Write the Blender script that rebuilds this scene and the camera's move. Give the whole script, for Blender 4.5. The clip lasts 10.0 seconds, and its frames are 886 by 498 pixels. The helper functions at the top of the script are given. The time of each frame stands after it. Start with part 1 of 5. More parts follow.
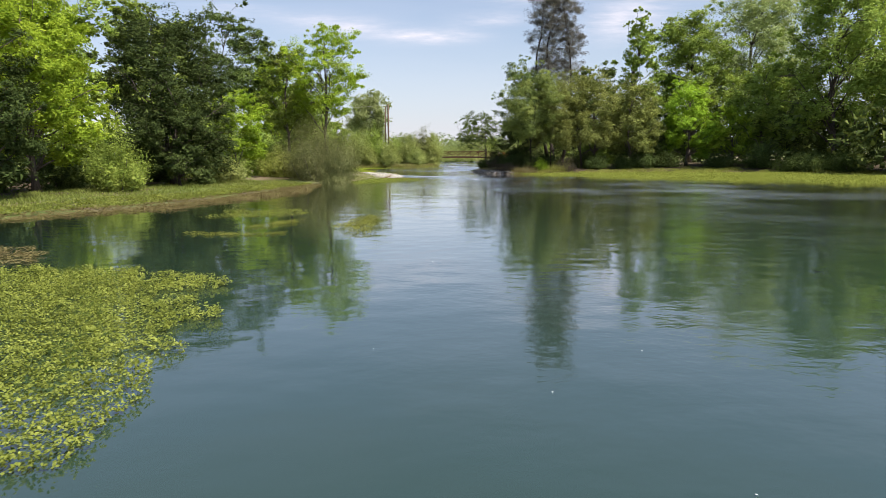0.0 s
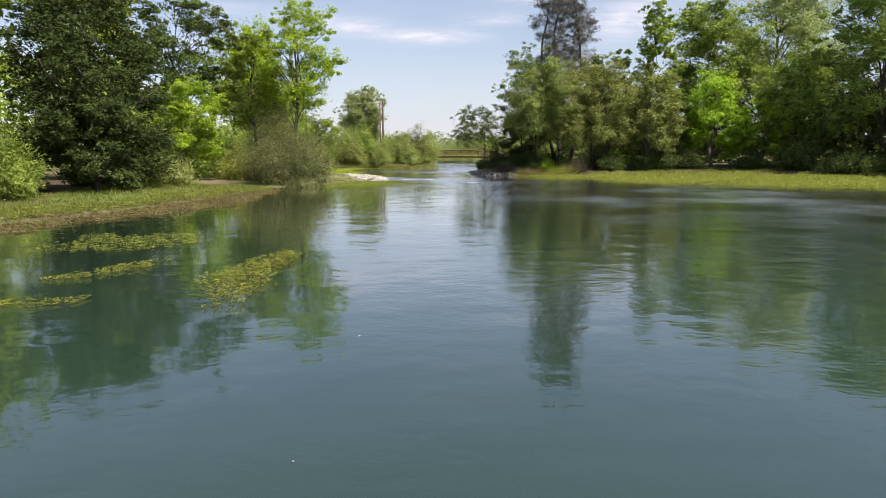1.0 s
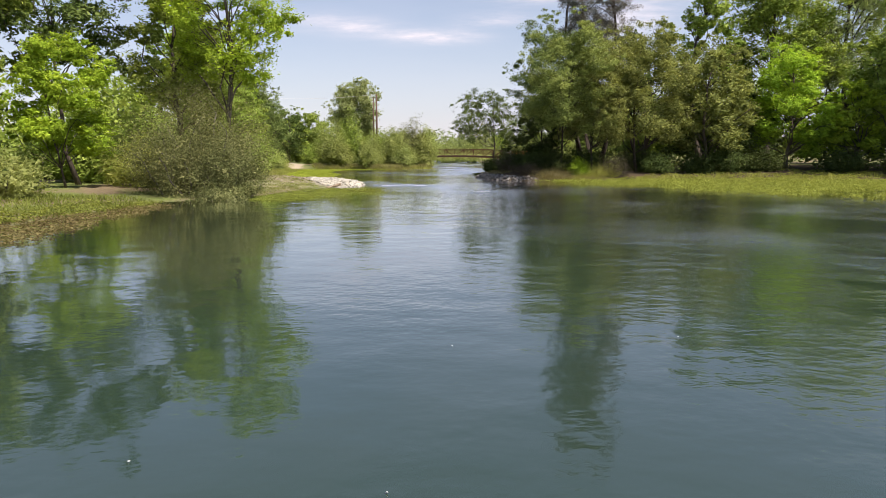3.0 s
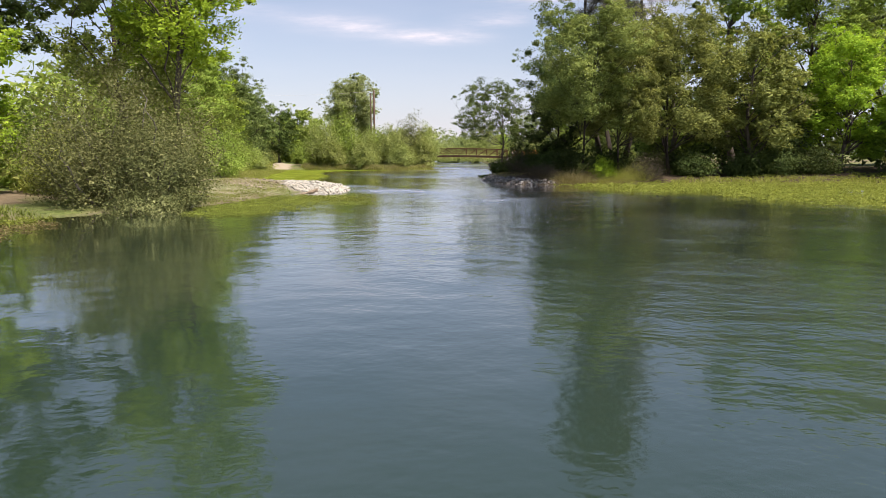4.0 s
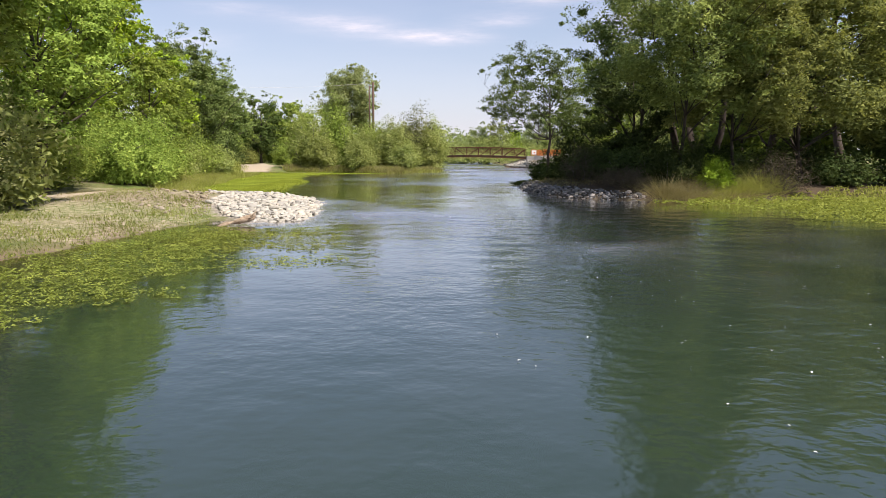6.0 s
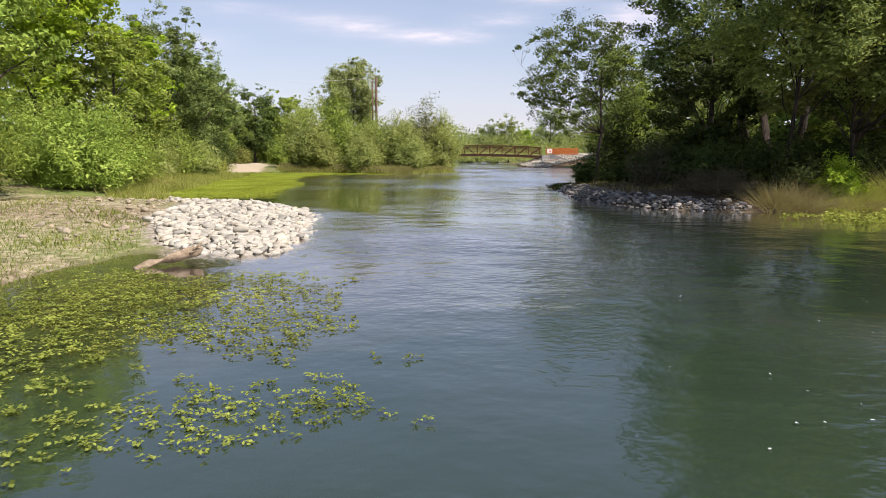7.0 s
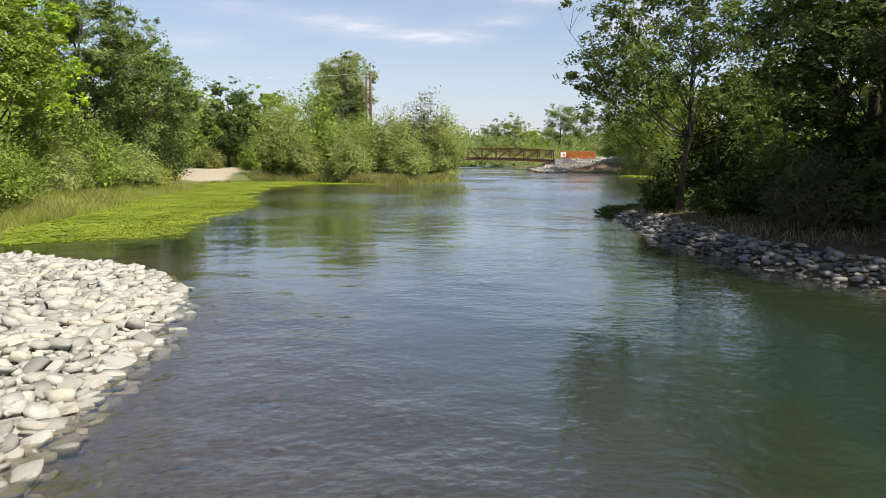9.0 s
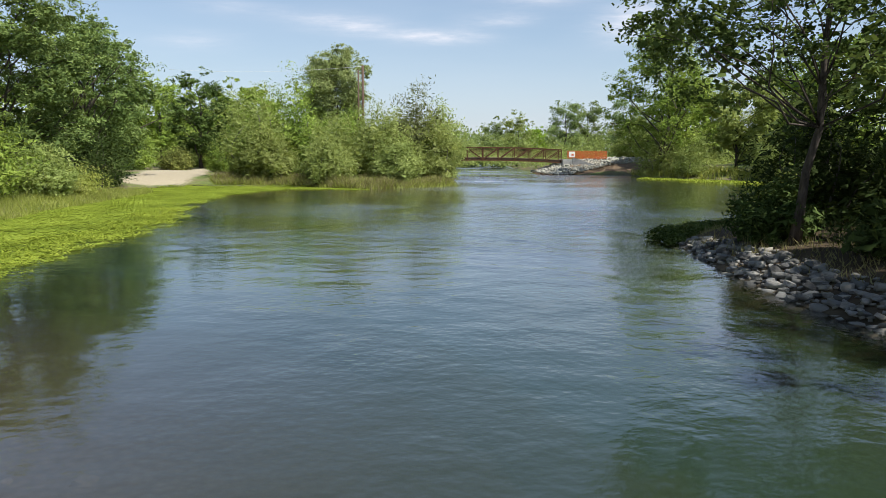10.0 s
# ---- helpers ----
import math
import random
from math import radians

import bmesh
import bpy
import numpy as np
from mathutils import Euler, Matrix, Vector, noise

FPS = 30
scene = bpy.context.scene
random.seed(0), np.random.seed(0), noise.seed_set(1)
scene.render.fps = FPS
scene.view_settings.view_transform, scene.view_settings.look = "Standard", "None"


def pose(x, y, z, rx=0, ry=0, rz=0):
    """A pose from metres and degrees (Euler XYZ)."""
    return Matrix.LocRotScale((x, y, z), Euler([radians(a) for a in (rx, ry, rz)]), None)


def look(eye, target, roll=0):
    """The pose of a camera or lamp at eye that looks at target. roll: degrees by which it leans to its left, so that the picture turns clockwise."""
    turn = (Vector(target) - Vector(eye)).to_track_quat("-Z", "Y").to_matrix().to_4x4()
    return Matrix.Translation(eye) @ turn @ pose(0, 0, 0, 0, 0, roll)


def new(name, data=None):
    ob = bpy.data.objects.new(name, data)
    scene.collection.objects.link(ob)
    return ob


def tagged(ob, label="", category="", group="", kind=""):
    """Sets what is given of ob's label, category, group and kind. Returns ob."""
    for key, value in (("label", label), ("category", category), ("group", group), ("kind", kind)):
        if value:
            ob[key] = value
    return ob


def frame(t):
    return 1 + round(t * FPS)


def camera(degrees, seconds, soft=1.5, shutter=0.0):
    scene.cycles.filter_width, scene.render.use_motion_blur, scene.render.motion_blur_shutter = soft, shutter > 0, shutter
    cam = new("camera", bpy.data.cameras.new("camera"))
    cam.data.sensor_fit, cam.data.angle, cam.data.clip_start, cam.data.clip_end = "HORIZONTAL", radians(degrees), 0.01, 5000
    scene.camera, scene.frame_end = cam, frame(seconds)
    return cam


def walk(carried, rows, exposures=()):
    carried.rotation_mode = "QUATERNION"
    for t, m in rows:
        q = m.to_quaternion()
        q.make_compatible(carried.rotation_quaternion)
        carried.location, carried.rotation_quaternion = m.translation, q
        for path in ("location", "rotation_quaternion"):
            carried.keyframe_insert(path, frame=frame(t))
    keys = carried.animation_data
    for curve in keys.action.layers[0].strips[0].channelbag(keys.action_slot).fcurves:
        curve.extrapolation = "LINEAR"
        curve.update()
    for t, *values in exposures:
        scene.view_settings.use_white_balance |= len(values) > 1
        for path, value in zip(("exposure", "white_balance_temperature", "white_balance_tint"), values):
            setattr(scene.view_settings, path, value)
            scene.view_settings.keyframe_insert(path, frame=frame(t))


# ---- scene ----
cam = camera(68.1, 10.0, 0.85, 0.04)
METRES, EYE, TILT, LEAN, TURN = 100.0, 3.1, -8.2, 0.4, 0.0
ROWS = [
    (0.0, 0.0, 0.0, 0.0, 0.0, 0.0, 0.0),
    (0.5, 0.0056, 0.063, 0.0081, 0.05, -0.0, -0.04),
    (1.0, 0.0118, 0.127, 0.0172, 0.1, -0.0, -0.1),
    (1.5, 0.0146, 0.188, 0.0256, 0.17, -0.0, -0.14),
    (2.0, 0.0142, 0.2419, 0.0328, 0.2, -0.0, -0.15),
    (2.5, 0.0166, 0.2956, 0.0394, 0.22, 0.01, -0.2),
    (4.0, 0.0157, 0.4518, 0.0603, 0.32, 0.02, -0.37),
    (4.5, 0.016, 0.5063, 0.0683, 0.35, 0.04, -0.41),
    (5.0, 0.0143, 0.5584, 0.0757, 0.35, 0.04, -0.45),
    (5.5, 0.0091, 0.6075, 0.0821, 0.38, 0.06, -0.49),
    (7.0, -0.017, 0.7494, 0.1002, 0.49, 0.01, -0.55),
    (7.5, -0.015, 0.7929, 0.1058, 0.44, 0.07, -0.68),
    (8.0, -0.0171, 0.8196, 0.1136, 0.42, -0.01, -0.57),
    (8.5, -0.0212, 0.8478, 0.1196, 0.39, 0.0, -0.63),
    (9.0, -0.021, 0.8868, 0.1256, 0.4, 0.03, -0.73),
    (9.5, -0.0187, 0.9333, 0.1324, 0.4, 0.03, -0.76),
    (10.0, -0.0173, 0.9854, 0.1399, 0.39, 0.02, -0.75),
]
LIGHT = [(0.0, 0.72, 6500, 14), (2.5, 0.72, 6850, 18), (5.5, 0.72, 6600, 19), (7.5, 0.70, 6650, 20), (8.5, 0.66, 6500, 12), (9.0, 0.64, 6450, 11), (10.0, 0.58, 6200, 7)]
walk(cam, [(t, pose(0, 0, EYE, TILT, LEAN, TURN) @ pose(METRES * x, METRES * y, METRES * z, 90 + pitch, roll, yaw)) for t, x, y, z, yaw, pitch, roll in ROWS], LIGHT)


# ---- world, sun ----
SUN_TO = Vector((0.58, -0.42, 1.05)).normalized()
SUN_EL = math.asin(SUN_TO.z)
SUN_ROT = math.atan2(SUN_TO.x, SUN_TO.y)
world = bpy.data.worlds.new("sky")
scene.world = world
world.use_nodes = True


class Nodes:
    """Short hand for building a node tree."""

    def __init__(self, tree):
        self.t = tree
        tree.nodes.clear()

    def n(self, kind, **props):
        node = self.t.nodes.new(kind)
        for key, value in props.items():
            if key == "op":
                node.operation = value
            elif key == "blend":
                node.blend_type = value
            elif key == "dtype":
                node.data_type = value
            elif key == "attr":
                node.attribute_name = value
            elif key == "dims":
                node.noise_dimensions = value
        return node

    def put(self, socket, value):
        if hasattr(value, "is_output"):
            self.t.links.new(value, socket)
        elif hasattr(value, "outputs"):
            self.t.links.new(value.outputs[0], socket)
        else:
            socket.default_value = value

    def math(self, op, a, b=0.0, clamp=False):
        node = self.n("ShaderNodeMath", op=op)
        node.use_clamp = clamp
        self.put(node.inputs[0], a)
        self.put(node.inputs[1], b)
        return node.outputs[0]

    def mix(self, fac, a, b, blend="MIX"):
        node = self.n("ShaderNodeMix", dtype="RGBA", blend=blend)
        self.put(node.inputs[0], fac)
        self.put(node.inputs[6], a)
        self.put(node.inputs[7], b)
        return node.outputs[2]

    def noise(self, vec, scale, detail=3.0, rough=0.55):
        node = self.n("ShaderNodeTexNoise")
        if vec is not None:
            self.put(node.inputs["Vector"], vec)
        node.inputs["Scale"].default_value = scale
        node.inputs["Detail"].default_value = detail
        node.inputs["Roughness"].default_value = rough
        return node.outputs[0]

    def ramp(self, fac, *stops):
        node = self.n("ShaderNodeValToRGB")
        els = node.color_ramp.elements
        while len(els) < len(stops):
            els.new(0.5)
        for el, (p, c) in zip(els, stops):
            el.position = p
            el.color = (*c, 1) if isinstance(c, tuple) else (c, c, c, 1)
        self.put(node.inputs[0], fac)
        return node.outputs[0]

    def scaled(self, vec, sx, sy, sz, rz=0.0):
        node = self.n("ShaderNodeMapping")
        self.put(node.inputs[0], vec)
        node.inputs["Scale"].default_value = (sx, sy, sz)
        node.inputs["Rotation"].default_value = (0, 0, rz)
        return node.outputs[0]

    def bump(self, height, distance, strength=1.0):
        node = self.n("ShaderNodeBump")
        node.inputs["Strength"].default_value = strength
        node.inputs["Distance"].default_value = distance
        self.put(node.inputs["Height"], height)
        return node.outputs[0]


def build_sky():
    k = Nodes(world.node_tree)
    sky = k.n("ShaderNodeTexSky")
    sky.sky_type = "NISHITA"
    sky.sun_disc = False
    sky.sun_elevation, sky.sun_rotation = SUN_EL, SUN_ROT
    sky.air_density, sky.dust_density, sky.ozone_density = 1.2, 0.0, 3.0
    coord = k.n("ShaderNodeTexCoord").outputs["Generated"]
    sep = k.n("ShaderNodeSeparateXYZ")
    k.put(sep.inputs[0], coord)
    depth = k.math("MAXIMUM", sep.outputs[1], 0.05)
    u = k.math("DIVIDE", sep.outputs[0], depth)
    v = k.math("DIVIDE", sep.outputs[2], depth)
    flat = k.n("ShaderNodeCombineXYZ")
    k.put(flat.inputs[0], u)
    k.put(flat.inputs[1], v)
    wisps = k.noise(k.scaled(flat.outputs[0], 14.0, 90.0, 1.0, radians(4)), 1.0, 8.0, 0.66)
    total = None
    # thin cirrus: centre, half width, half height, slant, density
    for u0, v0, a, b, s, d in ((-0.02, 0.172, 0.085, 0.013, -0.02, 1.0), (-0.15, 0.188, 0.10, 0.018, -0.08, 0.75),
                               (0.07, 0.195, 0.07, 0.012, 0.05, 0.55), (0.17, 0.236, 0.12, 0.020, 0.12, 0.8),
                               (0.27, 0.195, 0.07, 0.034, 0.15, 1.0), (-0.31, 0.212, 0.09, 0.014, -0.05, 0.35),
                               (0.42, 0.25, 0.12, 0.03, 0.1, 0.7), (-0.38, 0.165, 0.08, 0.02, 0.0, 0.3)):
        du = k.math("SUBTRACT", u, u0)
        dv = k.math("SUBTRACT", k.math("SUBTRACT", v, v0), k.math("MULTIPLY", du, s))
        q = k.math("ADD", k.math("POWER", k.math("ABSOLUTE", k.math("DIVIDE", du, a)), 2.0),
                   k.math("POWER", k.math("ABSOLUTE", k.math("DIVIDE", dv, b)), 2.0))
        m = k.math("MULTIPLY", k.math("EXPONENT", k.math("MULTIPLY", q, -1.9)), d)
        total = m if total is None else k.math("ADD", total, m)
    veil = k.math("MULTIPLY", k.noise(k.scaled(coord, 3.0, 3.0, 14.0), 1.0, 4.0), 0.16)
    dens = k.math("MULTIPLY", total, k.math("MULTIPLY", k.math("POWER", wisps, 2.0), 1.9))
    fac = k.math("MINIMUM", k.math("ADD", dens, veil), 0.9)
    # pale haze low over the horizon
    haze = k.math("MULTIPLY", k.math("EXPONENT", k.math("MULTIPLY", k.math("MAXIMUM", sep.outputs[2], 0.0), -6.5)), 0.85)
    air = k.mix(haze, sky.outputs[0], (4.9, 5.25, 6.5, 1))
    col = k.mix(fac, air, (8.6, 8.2, 8.6, 1))
    bg = k.n("ShaderNodeBackground")
    k.put(bg.inputs[0], col)
    bg.inputs[1].default_value = 0.079
    out = k.n("ShaderNodeOutputWorld")
    k.put(out.inputs[0], bg)


build_sky()
sun = new("sun", bpy.data.lights.new("sun", "SUN"))
sun.data.energy, sun.data.angle, sun.data.color = 5.0, radians(0.53), (1.0, 0.95, 0.86)
sun.matrix_world = look((0, 0, 60), Vector((0, 0, 60)) - SUN_TO)


# ---- materials ----
def material(name):
    m = bpy.data.materials.new(name)
    m.use_nodes = True
    return m, Nodes(m.node_tree)


def finish(k, shader):
    out = k.n("ShaderNodeOutputMaterial")
    k.put(out.inputs[0], shader)


def principled(k, color, rough, metal=0.0, normal=None, spec=0.4):
    p = k.n("ShaderNodeBsdfPrincipled")
    k.put(p.inputs["Base Color"], color)
    k.put(p.inputs["Roughness"], rough)
    p.inputs["Metallic"].default_value = metal
    p.inputs["Specular IOR Level"].default_value = spec
    if normal is not None:
        k.put(p.inputs["Normal"], normal)
    return p


def leaf_material(name, dark, mid, light, glow=0.4, clump=0.45):
    """Leaves: each one of its own shade, clumps of lighter and darker growth, light passing through."""
    m, k = material(name)
    rnd = k.n("ShaderNodeNewGeometry").outputs["Random Per Island"]
    obj = k.n("ShaderNodeTexCoord").outputs["Object"]
    big = k.noise(obj, clump, 3.0)
    f = k.math("ADD", k.math("MULTIPLY", rnd, 0.40), k.math("MULTIPLY", big, 1.1))
    f = k.math("SUBTRACT", f, 0.25, True)
    tint = k.n("ShaderNodeObjectInfo").outputs["Random"]
    col = k.ramp(f, (0.12, dark), (0.5, mid), (0.92, light))
    hsv = k.n("ShaderNodeHueSaturation")
    k.put(hsv.inputs["Hue"], k.math("ADD", k.math("MULTIPLY", tint, 0.02), 0.49))
    k.put(hsv.inputs["Value"], k.math("ADD", k.math("MULTIPLY", tint, 0.3), 0.85))
    k.put(hsv.inputs["Color"], col)
    p = principled(k, hsv.outputs[0], 0.75, spec=0.08)
    tr = k.n("ShaderNodeBsdfTranslucent")
    k.put(tr.inputs[0], k.mix(0.35, hsv.outputs[0], (light[0] * 1.3, light[1] * 1.25, light[2] * 0.6, 1)))
    mixer = k.n("ShaderNodeMixShader")
    mixer.inputs[0].default_value = glow
    k.put(mixer.inputs[1], p)
    k.put(mixer.inputs[2], tr)
    finish(k, mixer)
    return m


LEAF = {
    "oak": leaf_material("oak leaves", (0.020, 0.034, 0.008), (0.072, 0.105, 0.025), (0.205, 0.255, 0.07), 0.22),
    "olive": leaf_material("olive oak leaves", (0.042, 0.054, 0.015), (0.175, 0.204, 0.057), (0.42, 0.45, 0.13), 0.30),
    "bright": leaf_material("box elder leaves", (0.075, 0.140, 0.014), (0.25, 0.385, 0.034), (0.54, 0.67, 0.075), 0.38),
    "green": leaf_material("cottonwood leaves", (0.055, 0.090, 0.016), (0.20, 0.282, 0.050), (0.45, 0.53, 0.12), 0.29),
    # darker copy of the cottonwood leaves with shade put into the colour
    "shady": leaf_material("shaded cottonwood leaves", (0.040, 0.070, 0.014), (0.120, 0.182, 0.034), (0.32, 0.39, 0.085), 0.34),
    "willow": leaf_material("willow leaves", (0.095, 0.128, 0.036), (0.26, 0.31, 0.095), (0.46, 0.50, 0.19), 0.45),
    "grey": leaf_material("grey willow leaves", (0.034, 0.042, 0.015), (0.128, 0.142, 0.052), (0.32, 0.325, 0.14), 0.25, 0.9),
    "greyoak": leaf_material("grey-green oak leaves", (0.034, 0.056, 0.016), (0.130, 0.180, 0.052), (0.31, 0.37, 0.12), 0.28),
    "oakmid": leaf_material("dull green oak leaves", (0.036, 0.053, 0.015), (0.158, 0.196, 0.054), (0.41, 0.45, 0.125), 0.34),
    "needle": leaf_material("grey pine needles", (0.10, 0.098, 0.092), (0.18, 0.172, 0.158), (0.28, 0.268, 0.245), 0.3),
    "mat": leaf_material("water plant leaves", (0.060, 0.075, 0.016), (0.195, 0.235, 0.042), (0.42, 0.465, 0.105), 0.35, 1.4),
    "primrose": leaf_material("loose water primrose leaves", (0.050, 0.064, 0.013), (0.155, 0.186, 0.036), (0.38, 0.42, 0.085), 0.3, 0.9),
    "weed": leaf_material("mustard water weed leaves", (0.055, 0.060, 0.012), (0.165, 0.175, 0.034), (0.36, 0.38, 0.075), 0.3, 1.2),
    # real dark oaks wear it; on headland shrubs it stands in for shade
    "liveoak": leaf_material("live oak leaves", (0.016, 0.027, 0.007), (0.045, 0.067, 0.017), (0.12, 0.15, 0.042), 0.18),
    "matbrown": leaf_material("withered water plant leaves", (0.07, 0.050, 0.025), (0.16, 0.125, 0.055), (0.25, 0.23, 0.09), 0.25, 0.6),
    "algae": leaf_material("duckweed leaves", (0.12, 0.155, 0.020), (0.245, 0.30, 0.036), (0.39, 0.44, 0.068), 0.3, 0.35),
    "grass": leaf_material("bank grass blades", (0.15, 0.185, 0.034), (0.31, 0.355, 0.080), (0.48, 0.49, 0.17), 0.4, 0.5),
    "sedge": leaf_material("tufted bank grass blades", (0.075, 0.100, 0.020), (0.165, 0.200, 0.044), (0.33, 0.345, 0.10), 0.35, 0.5),
    "straw": leaf_material("dry grass blades", (0.14, 0.12, 0.05), (0.25, 0.225, 0.10), (0.37, 0.34, 0.17), 0.3, 0.7),
    # air haze is put into this leaf colour
    "far": leaf_material("distant leaves paled by haze", (0.115, 0.155, 0.058), (0.21, 0.27, 0.10), (0.32, 0.385, 0.17), 0.4, 0.2),
    # light silvery leaf, lightened further to hold the haze of distance
    "pale": leaf_material("silvery leaves paled by haze", (0.16, 0.20, 0.075), (0.30, 0.36, 0.145), (0.45, 0.50, 0.23), 0.4, 0.25),
    "twig": leaf_material("bare grey twigs", (0.04, 0.032, 0.022), (0.08, 0.064, 0.042), (0.14, 0.115, 0.08), 0.1, 0.9),
}


def bark_material(name, a, b):
    m, k = material(name)
    obj = k.n("ShaderNodeTexCoord").outputs["Object"]
    grain = k.noise(k.scaled(obj, 6.0, 6.0, 1.2), 2.0, 6.0, 0.65)
    col = k.ramp(grain, (0.3, a), (0.7, b))
    finish(k, principled(k, col, 0.9, normal=k.bump(grain, 0.04), spec=0.2))
    return m


BARK = bark_material("dark bark", (0.035, 0.028, 0.022), (0.13, 0.105, 0.085))
# darker copy of the bark: the headland's shade is put into its colour
BARK_DARK = bark_material("bark darkened for shade", (0.018, 0.014, 0.011), (0.07, 0.056, 0.045))
BARK_GREY = bark_material("grey bark", (0.06, 0.052, 0.045), (0.20, 0.18, 0.155))


def stone_material(name, a, b, c):
    m, k = material(name)
    tint = k.n("ShaderNodeObjectInfo").outputs["Random"]
    isl = k.n("ShaderNodeNewGeometry").outputs["Random Per Island"]
    obj = k.n("ShaderNodeTexCoord").outputs["Object"]
    pick = k.math("FRACT", k.math("ADD", tint, isl))
    base = k.ramp(pick, (0.05, a), (0.35, b), (0.65, c), (0.95, (b[0] * 1.12, b[1] * 1.06, b[2] * 0.98)))
    speck = k.noise(obj, 14.0, 6.0, 0.7)
    stain = k.noise(obj, 2.2, 3.0)
    col = k.mix(k.ramp(stain, (0.5, 0.0), (0.78, 0.28)), base, (0.17, 0.155, 0.13, 1))
    col = k.mix(0.35, col, k.ramp(speck, (0.3, 0.12), (0.7, 0.62)), "SOFT_LIGHT")
    finish(k, principled(k, col, 0.82, normal=k.bump(speck, 0.012), spec=0.3))
    return m


STONE = stone_material("pale river stone", (0.26, 0.248, 0.210), (0.45, 0.430, 0.365), (0.35, 0.332, 0.28))
STONE_TAN = stone_material("dusty tan stone", (0.22, 0.185, 0.13), (0.34, 0.295, 0.215), (0.28, 0.24, 0.175))
STONE_WET = stone_material("wet river stone", (0.105, 0.09, 0.072), (0.17, 0.145, 0.12), (0.135, 0.118, 0.098))
# headland stones: the shade they lie in is put into the grey
STONE_DARK = stone_material("river stone darkened for shade", (0.065, 0.062, 0.058), (0.29, 0.275, 0.25), (0.14, 0.132, 0.122))


def ground_material():
    m, k = material("bank soil and grass")
    pos = k.n("ShaderNodeNewGeometry").outputs["Position"]
    sand = k.n("ShaderNodeAttribute", attr="sand").outputs["Fac"]
    wet = k.n("ShaderNodeAttribute", attr="bed").outputs["Fac"]
    big = k.noise(pos, 0.16, 4.0)
    fine = k.noise(pos, 3.5, 6.0, 0.7)
    grass = k.mix(k.ramp(fine, (0.3, 0.0), (0.7, 1.0)), (0.07, 0.105, 0.022, 1), (0.17, 0.20, 0.06, 1))
    soil = k.mix(fine, (0.10, 0.075, 0.045, 1), (0.24, 0.19, 0.12, 1))
    land = k.mix(k.ramp(big, (0.42, 0.0), (0.6, 1.0)), grass, soil)
    sandy = k.mix(fine, (0.27, 0.222, 0.150, 1), (0.45, 0.385, 0.28, 1))
    cells = k.n("ShaderNodeTexVoronoi")
    k.put(cells.inputs["Vector"], pos)
    cells.inputs["Scale"].default_value = 9.0
    pebble = k.mix(k.ramp(cells.outputs["Distance"], (0.1, 1.0), (0.75, 0.0)), (0.11, 0.10, 0.085, 1), k.mix(cells.outputs["Color"], (0.36, 0.34, 0.30, 1), (0.46, 0.43, 0.38, 1)))
    stony = k.n("ShaderNodeAttribute", attr="stony").outputs["Fac"]
    sandy = k.mix(stony, sandy, pebble)
    edge = k.math("ADD", sand, k.math("MULTIPLY", k.math("SUBTRACT", fine, 0.5), 0.9))
    col = k.mix(k.ramp(edge, (0.35, 0.0), (0.6, 1.0)), land, sandy)
    # dead-leaf brown, darkened to carry the trees' shade on the ground
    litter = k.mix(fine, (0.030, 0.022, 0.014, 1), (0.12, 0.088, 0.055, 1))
    floor_shade = k.math("ADD", k.n("ShaderNodeAttribute", attr="litter").outputs["Fac"], k.math("MULTIPLY", k.math("SUBTRACT", fine, 0.5), 0.5))
    col = k.mix(k.ramp(floor_shade, (0.35, 0.0), (0.65, 1.0)), col, litter)
    bed = k.mix(k.noise(pos, 1.3, 5.0, 0.7), (0.045, 0.041, 0.026, 1), (0.145, 0.125, 0.095, 1))
    gravel = k.mix(k.ramp(cells.outputs["Distance"], (0.1, 1.0), (0.8, 0.2)), (0.09, 0.078, 0.066, 1), k.mix(fine, (0.115, 0.095, 0.080, 1), (0.185, 0.157, 0.135, 1)))
    bed = k.mix(k.n("ShaderNodeAttribute", attr="gravel").outputs["Fac"], bed, gravel)
    col = k.mix(wet, col, bed)
    finish(k, principled(k, col, 0.95, normal=k.bump(fine, 0.06), spec=0.15))
    return m


